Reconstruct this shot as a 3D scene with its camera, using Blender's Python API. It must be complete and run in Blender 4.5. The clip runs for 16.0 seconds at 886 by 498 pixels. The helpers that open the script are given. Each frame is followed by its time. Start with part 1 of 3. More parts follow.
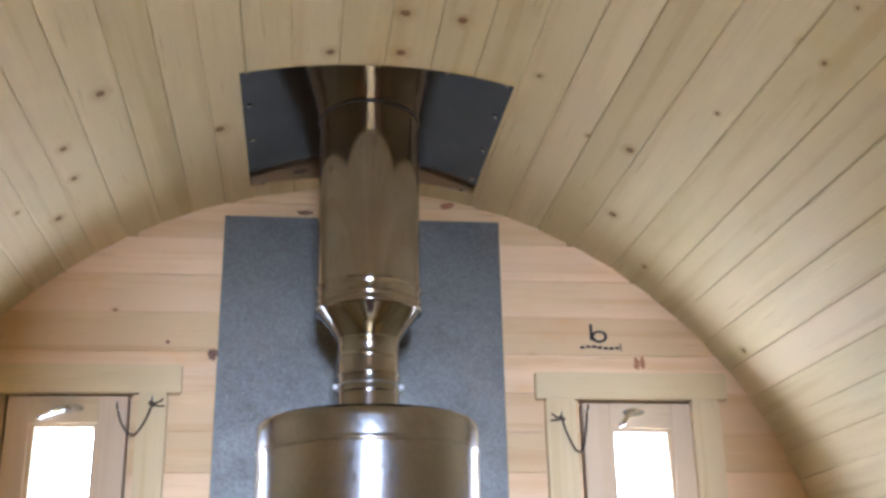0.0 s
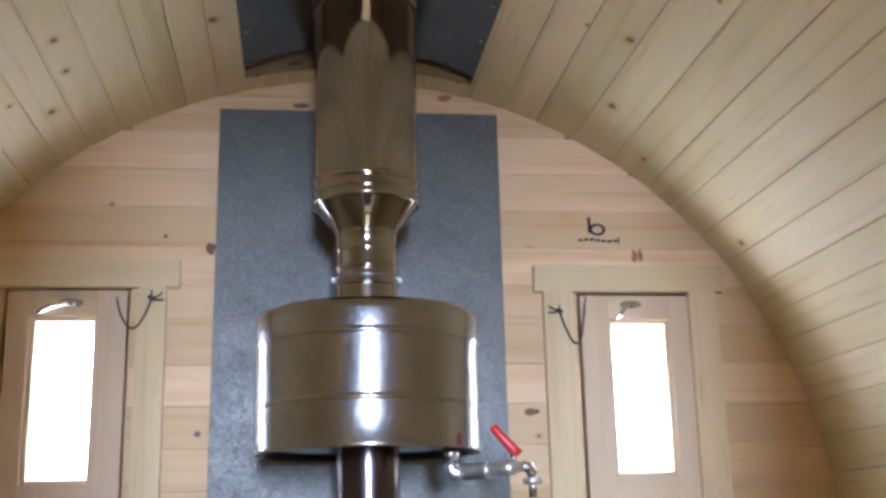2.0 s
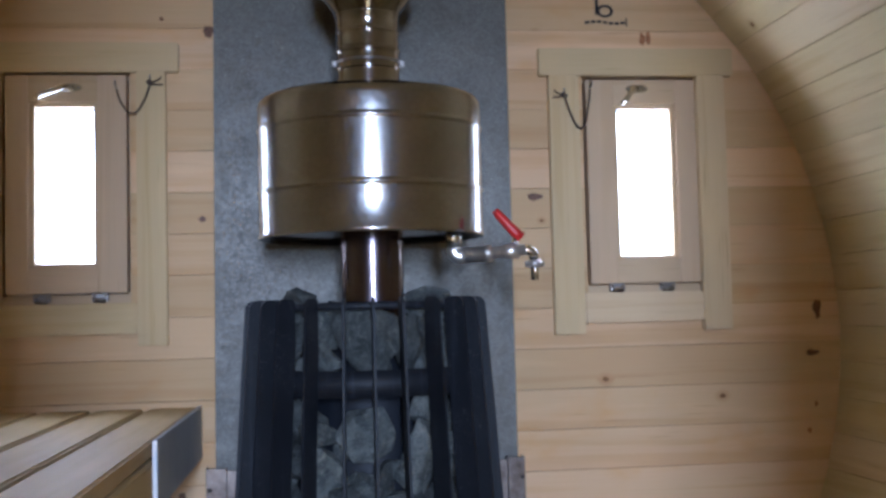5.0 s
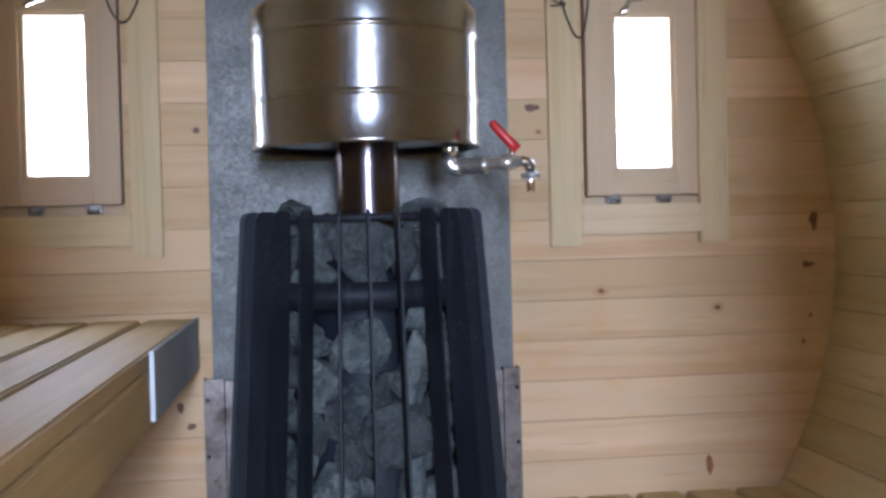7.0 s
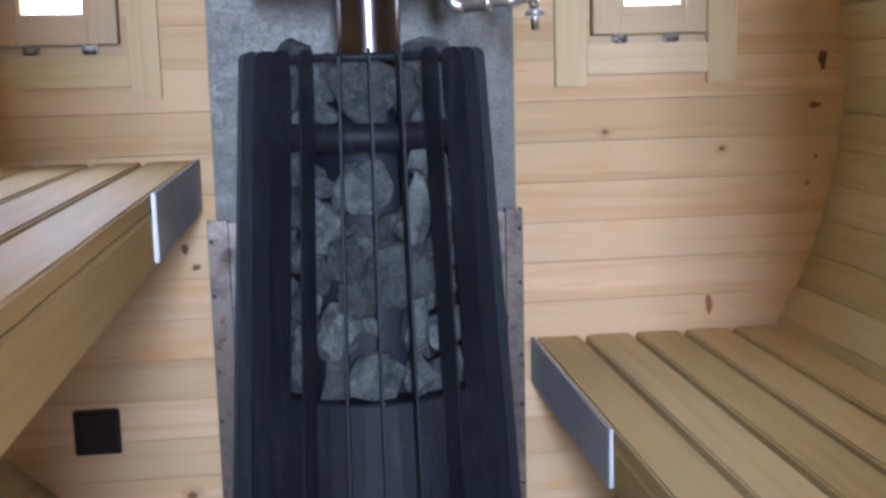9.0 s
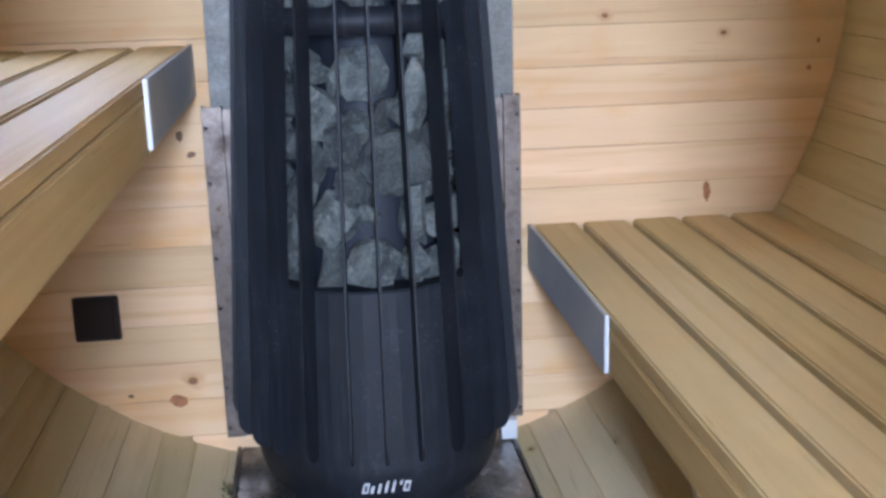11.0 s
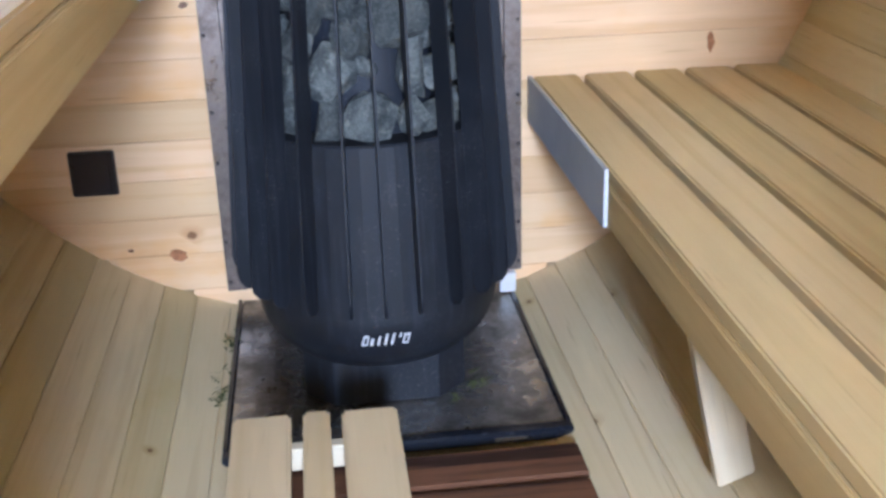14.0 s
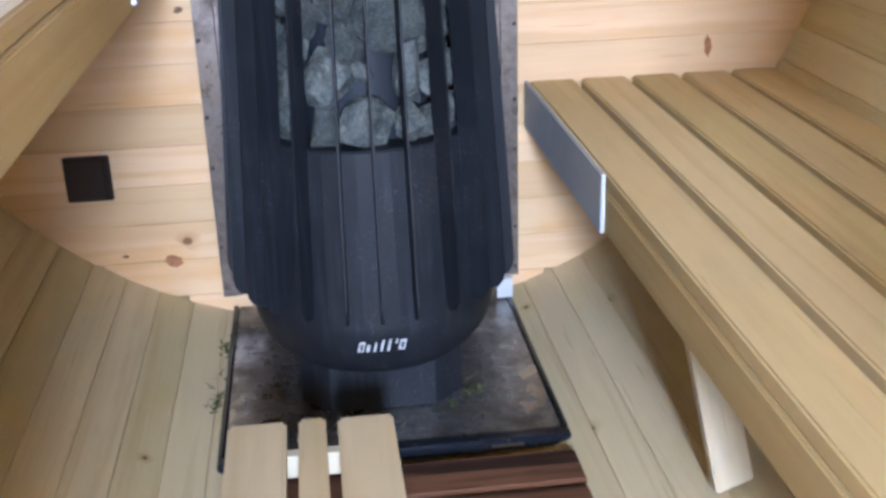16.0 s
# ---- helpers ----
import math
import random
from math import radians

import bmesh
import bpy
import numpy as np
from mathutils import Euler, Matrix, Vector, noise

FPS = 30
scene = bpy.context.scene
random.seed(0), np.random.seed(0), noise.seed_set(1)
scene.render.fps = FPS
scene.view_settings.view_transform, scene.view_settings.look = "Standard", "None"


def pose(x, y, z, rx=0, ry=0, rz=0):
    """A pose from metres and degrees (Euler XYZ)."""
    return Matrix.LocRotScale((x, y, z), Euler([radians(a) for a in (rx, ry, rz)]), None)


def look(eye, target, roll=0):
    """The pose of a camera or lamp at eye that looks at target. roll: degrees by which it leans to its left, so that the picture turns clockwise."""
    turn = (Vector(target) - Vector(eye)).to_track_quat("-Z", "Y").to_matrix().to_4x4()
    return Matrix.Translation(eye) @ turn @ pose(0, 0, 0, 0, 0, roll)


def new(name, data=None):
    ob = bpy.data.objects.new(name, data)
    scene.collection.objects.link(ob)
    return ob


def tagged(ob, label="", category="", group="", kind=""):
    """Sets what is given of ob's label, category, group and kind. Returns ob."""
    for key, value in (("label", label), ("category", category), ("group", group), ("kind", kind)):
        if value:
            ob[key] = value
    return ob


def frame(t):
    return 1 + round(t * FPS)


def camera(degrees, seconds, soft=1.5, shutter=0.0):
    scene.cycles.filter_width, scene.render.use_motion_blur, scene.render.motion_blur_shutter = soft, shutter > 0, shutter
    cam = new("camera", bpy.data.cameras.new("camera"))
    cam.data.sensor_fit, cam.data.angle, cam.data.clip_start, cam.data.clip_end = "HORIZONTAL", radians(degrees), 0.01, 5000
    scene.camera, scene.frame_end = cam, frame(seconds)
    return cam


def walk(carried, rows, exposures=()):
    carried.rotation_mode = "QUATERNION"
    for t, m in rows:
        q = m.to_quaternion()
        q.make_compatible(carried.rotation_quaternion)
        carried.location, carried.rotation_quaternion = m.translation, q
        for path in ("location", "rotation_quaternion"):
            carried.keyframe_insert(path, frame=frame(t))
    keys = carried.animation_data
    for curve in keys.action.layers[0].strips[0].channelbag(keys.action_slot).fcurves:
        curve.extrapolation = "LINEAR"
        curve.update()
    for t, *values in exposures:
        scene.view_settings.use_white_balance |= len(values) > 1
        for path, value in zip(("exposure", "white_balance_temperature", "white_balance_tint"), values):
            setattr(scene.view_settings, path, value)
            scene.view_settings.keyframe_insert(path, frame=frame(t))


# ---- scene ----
cam = camera(43.4, 16.0, soft=3.1)
PATH = [
    (0, (-0.1164, -2.3994, 1.1355), (0.1273, -0.5405, 1.8029), -1.20),
    (0.5, (-0.1157, -2.3971, 1.1351), (0.1331, -0.5263, 1.7662), -1.57),
    (1, (-0.1151, -2.3948, 1.1347), (0.1336, -0.5084, 1.7178), -1.47),
    (1.5, (-0.1144, -2.3924, 1.1342), (0.1346, -0.4943, 1.6776), -1.52),
    (2, (-0.1137, -2.3901, 1.1338), (0.1354, -0.4772, 1.6224), -1.39),
    (2.5, (-0.1131, -2.3878, 1.1334), (0.1376, -0.4615, 1.5653), -1.33),
    (3, (-0.1124, -2.3855, 1.1330), (0.1376, -0.4469, 1.5062), -1.30),
    (3.5, (-0.1117, -2.3832, 1.1325), (0.1367, -0.4330, 1.4410), -1.36),
    (4, (-0.1111, -2.3809, 1.1321), (0.1311, -0.4196, 1.3660), -1.39),
    (6.5, (-0.1077, -2.3693, 1.1300), (0.1359, -0.3943, 1.1290), -1.44),
    (7, (-0.1071, -2.3670, 1.1295), (0.1352, -0.3922, 1.0889), -1.41),
    (7.5, (-0.1064, -2.3647, 1.1291), (0.1320, -0.3918, 1.0242), -1.42),
    (8, (-0.1057, -2.3624, 1.1287), (0.1283, -0.3940, 0.9533), -1.44),
    (8.5, (-0.1051, -2.3601, 1.1282), (0.1240, -0.3983, 0.8850), -1.46),
    (9, (-0.1044, -2.3578, 1.1278), (0.1223, -0.4070, 0.8068), -1.49),
    (11.5, (-0.1011, -2.3462, 1.1257), (0.1166, -0.4545, 0.5476), -1.58),
    (12, (-0.1004, -2.3439, 1.1252), (0.1133, -0.4752, 0.4752), -1.57),
    (12.5, (-0.0997, -2.3416, 1.1248), (0.1098, -0.4928, 0.4191), -1.61),
    (13, (-0.0991, -2.3393, 1.1244), (0.1057, -0.5084, 0.3721), -1.69),
    (13.5, (-0.0984, -2.3370, 1.1239), (0.1060, -0.5122, 0.3569), -1.70),
    (14, (-0.0977, -2.3347, 1.1235), (0.1061, -0.5095, 0.3572), -1.78),
    (14.5, (-0.0971, -2.3324, 1.1231), (0.1044, -0.5067, 0.3573), -1.73),
    (15, (-0.0964, -2.3301, 1.1226), (0.0986, -0.5024, 0.3599), -1.65),
    (15.5, (-0.0957, -2.3277, 1.1222), (0.1029, -0.5003, 0.3598), -1.68),
    (16, (-0.0951, -2.3254, 1.1218), (0.1142, -0.4978, 0.3627), -1.79),
]
EXPO = [(t, stops, kelvin, 17) for t, stops, kelvin in ((0.0, 3.38, 5080), (2.0, 3.1, 5020), (3.0, 2.70, 4960), (3.5, 2.36, 4930), (4.2, 2.26, 4950), (6.5, 2.49, 5100), (8.5, 2.80, 5160), (12.0, 3.4, 5200), (14.5, 3.55, 5200), (16.0, 3.55, 5200))]
walk(cam, [(t, look(eye, target, roll)) for t, eye, target, roll in PATH], EXPO)
DOOR_W, WIN_W = 26.0, 0.36


# ---- light ----
world = bpy.data.worlds.new("World")
scene.world = world
world.use_nodes = True
wn = world.node_tree.nodes
sky = wn.new("ShaderNodeTexSky")
sky.sky_type = 'NISHITA'
sky.sun_disc = False
sky.sun_elevation = radians(42)
sky.sun_rotation = radians(270)
world.node_tree.links.new(sky.outputs[0], wn["Background"].inputs[0])
wn["Background"].inputs[1].default_value = 0.15

sun = new("sun", bpy.data.lights.new("sun", 'SUN'))
sun.data.energy = 3.0
sun.data.angle = radians(0.6)
sun.data.color = (1.0, 0.95, 0.87)
sun.matrix_world = look((-5, 0, 4.5), (0, 0, 0))


def opening_light(x, y, z, w, h, target, watts, colour):
    """Daylight standing in a real opening."""
    l = bpy.data.lights.new("daylight", 'AREA')
    l.shape, l.size, l.size_y, l.energy, l.color = 'RECTANGLE', w, h, watts, colour
    ob = new("daylight", l)
    ob.matrix_world = look((x, y, z), target)
    return ob


opening_light(-0.08, -4.93, 1.52, 0.28, 0.80, (0.1, 0, 0.8), DOOR_W, (0.86, 0.95, 1.06))
opening_light(0.634, 0.066, 1.411, 0.125, 0.33, (0.634, -1, 1.411), WIN_W, (1.0, 0.98, 0.94))
opening_light(-0.612, 0.066, 1.418, 0.12, 0.325, (-0.612, -1, 1.418), WIN_W, (0.97, 0.98, 1.0))

# ---- materials ----


class Tree:
    """Small wrapper to write node trees briefly."""

    def __init__(self, name):
        self.mat = bpy.data.materials.new(name)
        self.mat.use_nodes = True
        self.t = self.mat.node_tree
        self.bsdf = self.t.nodes["Principled BSDF"]

    def node(self, kind, **inputs):
        n = self.t.nodes.new("ShaderNode" + kind)
        for k, v in inputs.items():
            self.put(n, k, v)
        return n

    def put(self, n, k, v):
        key = int(k[1:]) if k[0] == "i" and k[1:].isdigit() else k.replace("_", " ")
        if isinstance(v, bpy.types.NodeSocket):
            self.t.links.new(v, n.inputs[key])
        else:
            n.inputs[key].default_value = v

    def math(self, op, a, b=0.0, clamp=False):
        n = self.node("Math", i0=a, i1=b)
        n.operation, n.use_clamp = op, clamp
        return n.outputs[0]

    def mix(self, f, a, b, blend='MIX'):
        n = self.t.nodes.new("ShaderNodeMix")
        n.data_type, n.blend_type = 'RGBA', blend
        self.put(n, "i0", f)
        self.put(n, "i6", a if isinstance(a, bpy.types.NodeSocket) else (*a, 1))
        self.put(n, "i7", b if isinstance(b, bpy.types.NodeSocket) else (*b, 1))
        return n.outputs[2]

    def step(self, v, a, b, lo=0.0, hi=1.0):
        n = self.node("MapRange", i0=v, i1=a, i2=b, i3=lo, i4=hi)
        n.interpolation_type = 'SMOOTHSTEP'
        return n.outputs[0]

    def noise(self, vec, scale, detail=3.0, rough=0.55, distortion=0.0):
        n = self.node("TexNoise", Vector=vec, Scale=scale, Detail=detail, Roughness=rough, Distortion=distortion)
        return n.outputs[0]

    def scaled(self, vec, s, loc=(0, 0, 0)):
        n = self.node("Mapping", Vector=vec, Scale=s, Location=loc)
        return n.outputs[0]

    def bump(self, h, strength, dist):
        n = self.node("Bump", Height=h, Strength=strength, Distance=dist)
        self.put(self.bsdf, "Normal", n.outputs[0])

    def out(self, colour=None, rough=None, metal=None, **more):
        for k, v in (("Base_Color", colour), ("Roughness", rough), ("Metallic", metal), *more.items()):
            if v is not None:
                if k == "Base_Color" and not isinstance(v, bpy.types.NodeSocket):
                    v = (*v, 1)
                self.put(self.bsdf, k, v)
        return self.mat


def wood(name, pale, dark, tint, knots=0.25, rough=0.5, grain=1.0, tone=0.16, patch=(0.55, 0.42, 0.22), blotch=0.35):
    """Sawn softwood along u, with rings, fibres, knots and a tone of its own for each board."""
    t = Tree(name)
    uv = t.node("UVMap").outputs[0]
    sep = t.node("SeparateXYZ", Vector=uv)
    board = t.math('FLOOR', t.math('MULTIPLY', t.math('ADD', sep.outputs[0], 5.0), 0.1))
    wn_ = t.node("TexWhiteNoise")
    wn_.noise_dimensions = '1D'
    t.put(wn_, "W", board)
    rnd, rndc = wn_.outputs[0], wn_.outputs[1]
    # knots
    vor = t.node("TexVoronoi", Vector=t.scaled(uv, (0.8, 1.0, 1)), Scale=9.5)
    vor.voronoi_dimensions = '2D'
    pick = t.node("SeparateColor", Color=vor.outputs[1])
    near = t.math('ADD', vor.outputs[0], t.math('MULTIPLY', t.math('SUBTRACT', t.noise(uv, 70, 2), 0.5), 0.05))
    size = t.math('ADD', t.math('MULTIPLY', pick.outputs[1], 0.075), 0.018)
    has = t.math('LESS_THAN', pick.outputs[0], knots)
    core = t.math('MULTIPLY', has, t.math('SUBTRACT', 1.0, t.step(t.math('DIVIDE', near, size), 0.65, 1.15)))
    halo = t.math('MULTIPLY', has, t.math('SUBTRACT', 1.0, t.step(t.math('DIVIDE', near, size), 0.9, 3.2)))
    # fibres and rings bend round the knots
    bent = t.node("CombineXYZ", X=t.math('MULTIPLY', sep.outputs[0], 1.0),
                  Y=t.math('ADD', sep.outputs[1], t.math('MULTIPLY', halo, 0.012)), Z=t.math('MULTIPLY', rnd, 7.0)).outputs[0]
    rings = t.noise(t.scaled(bent, (0.9, 26, 1)), 1.0, 3, 0.5, 0.6)
    fine = t.noise(t.scaled(bent, (6, 420, 1)), 1.0, 3, 0.6)
    wide = t.noise(t.scaled(bent, (1.1, 7, 1)), 1.0, 2, 0.5)
    blot = t.noise(t.scaled(uv, (3, 5, 1)), 1.0, 4, 0.6)
    band = t.step(rings, 0.50, 0.66)
    col = t.mix(t.math('MULTIPLY', band, 0.50 * grain), pale, dark)
    col = t.mix(t.math('MULTIPLY', t.step(fine, 0.45, 0.75), 0.22 * grain), col, dark)
    col = t.mix(t.step(wide, 0.45, 0.75, 0, 0.5), col, tint)
    col = t.mix(t.step(blot, 0.52, 0.74, 0, blotch), col, patch)
    pale_spot = t.noise(t.scaled(bent, (2.2, 16, 1), (3, 1, 0)), 1.0, 3, 0.55)
    col = t.mix(t.step(pale_spot, 0.52, 0.72, 0, 0.5), col, tuple(min(1.0, c * 1.16) for c in pale))
    dash = t.noise(t.scaled(bent, (5, 130, 1), (0, 4, 0)), 1.0, 2, 0.5)
    col = t.mix(t.step(dash, 0.66, 0.76, 0, 0.55 * grain), col, tuple(c * 0.7 for c in dark))
    shade = t.math('ADD', t.math('MULTIPLY', t.math('SUBTRACT', rnd, 0.5), 2 * tone), 1.0)
    grey = t.node("CombineXYZ", X=shade, Y=shade, Z=t.math('MULTIPLY', shade, t.math('ADD', 0.93, t.math('MULTIPLY', rnd, 0.12)))).outputs[0]
    col = t.mix(1.0, col, grey, 'MULTIPLY')
    col = t.mix(t.math('MULTIPLY', halo, 0.35), col, (dark[0] * 0.8, dark[1] * 0.65, dark[2] * 0.5))
    col = t.mix(t.math('MULTIPLY', core, 0.85), col, (0.16, 0.075, 0.03))
    # raw-sawn relief
    h = t.math('ADD', t.math('MULTIPLY', fine, 0.6), t.math('MULTIPLY', rings, 0.8))
    h = t.math('SUBTRACT', h, t.math('MULTIPLY', core, 0.5))
    t.bump(h, 0.22, 0.0012)
    t.put(t.bsdf, "Specular IOR Level", 0.16)
    return t.out(col, t.math('ADD', t.math('MULTIPLY', fine, 0.15), rough + 0.08))


def metal(name, colour, rough, streak=0.0, spots=0.0, spangle=0.0, wave=0.0, dirt_or_reflection=None, metallic=1.0, scratch=0.25):
    t = Tree(name)
    p = t.node("TexCoord").outputs["Object"]
    n1 = t.noise(p, 9, 4, 0.6)
    n2 = t.noise(p, 260, 2, 0.6)
    v = t.node("TexVoronoi", Vector=p, Scale=210.0)
    sp = t.node("SeparateColor", Color=v.outputs[1]).outputs[0]
    r = t.math('ADD', rough, t.math('MULTIPLY', t.math('SUBTRACT', n1, 0.5), 0.16))
    r = t.math('ADD', r, t.math('MULTIPLY', t.math('SUBTRACT', n2, 0.5), scratch * 0.4))
    col = t.mix(t.step(n1, 0.35, 0.7, 0, 0.35), colour, tuple(c * 0.72 for c in colour))
    if spangle:
        r = t.math('ADD', r, t.math('MULTIPLY', t.math('SUBTRACT', sp, 0.5), spangle))
        col = t.mix(t.math('MULTIPLY', sp, 0.30), col, tuple(c * 0.65 for c in colour))
    if spots:
        s = t.step(t.noise(p, 300, 3, 0.75), 0.6, 0.75, 0, spots)
        col = t.mix(s, col, (0.62, 0.62, 0.6))
    # blotches: real grime on the tray, mirrored wood painted on the low sheet
    if dirt_or_reflection:
        s = t.step(t.noise(p, 9, 8, 0.75), 0.33, 0.72, 0, 0.9)
        col = t.mix(s, col, dirt_or_reflection)
        r = t.math('ADD', r, t.math('MULTIPLY', s, 0.4))
    h = t.math('MULTIPLY', n2, 0.15)
    if wave:
        h = t.math('ADD', h, t.math('MULTIPLY', t.noise(p, 5, 1, 0.4), wave))
    if streak:
        h = t.math('ADD', h, t.math('MULTIPLY', t.noise(t.scaled(p, (300, 300, 4)), 1, 2), streak))
    t.bump(h, 0.3, 0.002)
    return t.out(col, t.math('MAXIMUM', r, 0.04), metallic)


def black_paint(name, base=0.016, tint=(0.9, 1.0, 1.3)):
    """Heat-proof satin black paint, dusty and scuffed."""
    t = Tree(name)
    p = t.node("TexCoord").outputs["Object"]
    n1 = t.noise(p, 6, 5, 0.65)
    n2 = t.noise(p, 240, 3, 0.7)
    run = t.noise(t.scaled(p, (90, 90, 3)), 1, 3, 0.6)
    col = t.mix(t.step(n1, 0.35, 0.75, 0, 0.6), tuple(base * c for c in tint), tuple(base * 1.9 * c for c in tint))
    col = t.mix(t.step(run, 0.52, 0.75, 0, 0.55), col, tuple(base * 3.4 * c for c in tint))
    dust = t.math('MULTIPLY', t.step(n2, 0.58, 0.72, 0, 1), t.step(n1, 0.48, 0.64, 0, 0.7))
    col = t.mix(dust, col, (0.16, 0.15, 0.14))
    t.bump(t.math('ADD', n2, t.math('MULTIPLY', run, 0.5)), 0.2, 0.0008)
    return t.out(col, t.math('ADD', 0.46, t.math('MULTIPLY', n1, 0.22)), 0.0, Specular_IOR_Level=0.3)


def stone_material():
    t = Tree("stone")
    p = t.node("TexCoord").outputs["Object"]
    rnd = t.node("ObjectInfo").outputs["Random"]
    off = t.node("VectorMath", i0=p, i1=t.node("CombineXYZ", X=t.math('MULTIPLY', rnd, 40)).outputs[0]).outputs[0]
    a = t.noise(off, 22, 5, 0.65)
    b = t.noise(off, 190, 4, 0.7)
    vein = t.noise(t.scaled(off, (40, 12, 25)), 1, 4, 0.6, 1.5)
    col = t.mix(t.step(a, 0.3, 0.7), (0.055, 0.066, 0.066), (0.26, 0.275, 0.25))
    col = t.mix(t.step(b, 0.5, 0.68, 0, 0.55), col, (0.36, 0.37, 0.34))
    col = t.mix(t.step(b, 0.3, 0.45, 0.55, 0), col, (0.035, 0.042, 0.04))
    col = t.mix(t.step(vein, 0.58, 0.68, 0, 0.65), col, (0.40, 0.40, 0.34))
    crack = t.noise(t.scaled(off, (30, 30, 70)), 1, 5, 0.7, 2.0)
    col = t.mix(t.step(t.math('ABSOLUTE', t.math('SUBTRACT', crack, 0.5)), 0.0, 0.03, 0.6, 0), col, (0.02, 0.025, 0.024))
    k = t.math('ADD', 0.26, t.math('MULTIPLY', rnd, 0.58))
    col = t.mix(1.0, col, t.node("CombineXYZ", X=k, Y=k, Z=k).outputs[0], 'MULTIPLY')
    t.bump(t.math('ADD', t.math('MULTIPLY', a, 2.0), b), 0.95, 0.008)
    return t.out(col, 0.78)


def plain(name, colour, rough=0.5, metallic=0.0, var=0.25, scale=30):
    t = Tree(name)
    n = t.noise(t.node("TexCoord").outputs["Object"], scale, 4, 0.6)
    col = t.mix(t.step(n, 0.3, 0.75), colour, tuple(c * (1 - var) for c in colour))
    t.bump(n, 0.1, 0.001)
    return t.out(col, t.math('ADD', rough - 0.08, t.math('MULTIPLY', n, 0.16)), metallic)


M_WALL = wood("wall_wood", (0.665, 0.468, 0.268), (0.470, 0.248, 0.090), (0.680, 0.432, 0.236), knots=0.04, rough=0.52, tone=0.14, grain=0.62, blotch=0.75, patch=(0.640, 0.352, 0.128))
M_STAVE = wood("stave_wood", (0.632, 0.525, 0.312), (0.430, 0.292, 0.125), (0.645, 0.500, 0.308), knots=0.16, rough=0.5, tone=0.085, grain=0.62, blotch=0.55, patch=(0.560, 0.440, 0.195))
M_BENCH = wood("bench_wood", (0.570, 0.432, 0.212), (0.396, 0.250, 0.087), (0.561, 0.373, 0.168), knots=0.0, rough=0.48, tone=0.07, grain=0.6, patch=(0.550, 0.346, 0.152))
M_TRIM = wood("trim_wood", (0.640, 0.496, 0.291), (0.500, 0.334, 0.158), (0.640, 0.477, 0.274), knots=0.03, rough=0.5, tone=0.06, grain=0.8)
M_SASH = wood("sash_wood", (0.580, 0.438, 0.277), (0.440, 0.292, 0.155), (0.550, 0.398, 0.242), knots=0.0, rough=0.5, tone=0.05, grain=0.6, patch=(0.550, 0.398, 0.234))
M_STOOL = wood("stool_wood", (0.600, 0.478, 0.280), (0.460, 0.329, 0.158), (0.570, 0.440, 0.253), knots=0.0, rough=0.5, tone=0.04, grain=0.7)
M_BROWN = wood("heat_treated_wood", (0.15, 0.070, 0.036), (0.022, 0.011, 0.008), (0.17, 0.080, 0.04), knots=0.0, rough=0.45, tone=0.3, grain=1.9, patch=(0.05, 0.026, 0.015))
M_LEGWOOD = wood("leg_wood", (0.630, 0.551, 0.400), (0.506, 0.394, 0.230), (0.630, 0.532, 0.353), knots=0.03, rough=0.5, tone=0.04, grain=0.6)
M_GALV = metal("galvanised_sheet", (0.160, 0.153, 0.136), 0.58, spangle=0.14, spots=0.30, wave=0.0)
M_SHEET = metal("polished_sheet", (0.26, 0.235, 0.205), 0.06, wave=0.30, scratch=0.1)
M_CONE = metal("dark_cone_steel", (0.20, 0.19, 0.17), 0.06, scratch=0.1)
M_STEEL = metal("pipe_steel", (0.335, 0.322, 0.305), 0.12, wave=0.10, streak=0.03, spots=0.10, scratch=0.25)
M_TANK = metal("tank_steel", (0.36, 0.355, 0.345), 0.19, spots=0.12, spangle=0.07, scratch=0.35, wave=0.05)
M_BLUED = metal("heat_blued_steel", (0.13, 0.11, 0.12), 0.22, streak=0.05)
# the brown of wood mirrored in this sheet is put into its colour
M_LOWSHEET = metal("brown_reflecting_steel", (0.22, 0.185, 0.16), 0.28, spots=0.35, dirt_or_reflection=(0.065, 0.045, 0.034))
M_TRAY = metal("grimy_tray_sheet", (0.40, 0.39, 0.37), 0.16, dirt_or_reflection=(0.10, 0.092, 0.08), spots=0.15, metallic=0.8)
M_ALU = metal("brushed_plate", (0.62, 0.64, 0.66), 0.52, spots=0.1, metallic=0.08)
M_BADGE = metal("bright_badge", (0.70, 0.70, 0.70), 0.3, metallic=0.4)
M_CHROME = metal("chrome", (0.75, 0.75, 0.75), 0.14)
M_BRASS = metal("nickel_brass", (0.66, 0.65, 0.62), 0.3, metallic=0.85)
M_BLACK = black_paint("black_paint", 0.0088)
M_CORE = black_paint("core_paint", 0.0085, (0.8, 1.0, 1.5))
M_TRAYBLACK = plain("tray_black", (0.012, 0.014, 0.02), 0.25)
M_STONE = stone_material()
M_RED = plain("red_plastic", (0.55, 0.02, 0.015), 0.35, var=0.2)
M_DARKPLASTIC = plain("dark_plastic", (0.014, 0.008, 0.007), 0.3)
M_CORD = plain("cord", (0.10, 0.07, 0.05), 0.8, scale=200)
M_INK = plain("ink", (0.012, 0.011, 0.010), 0.6)
M_KNOT = plain("knot_wood", (0.20, 0.085, 0.03), 0.55, var=0.6, scale=160)
M_KNOTRED = plain("red_knot_wood", (0.42, 0.17, 0.06), 0.55, var=0.5, scale=140)
M_SCREW = metal("screw_steel", (0.32, 0.30, 0.28), 0.3)
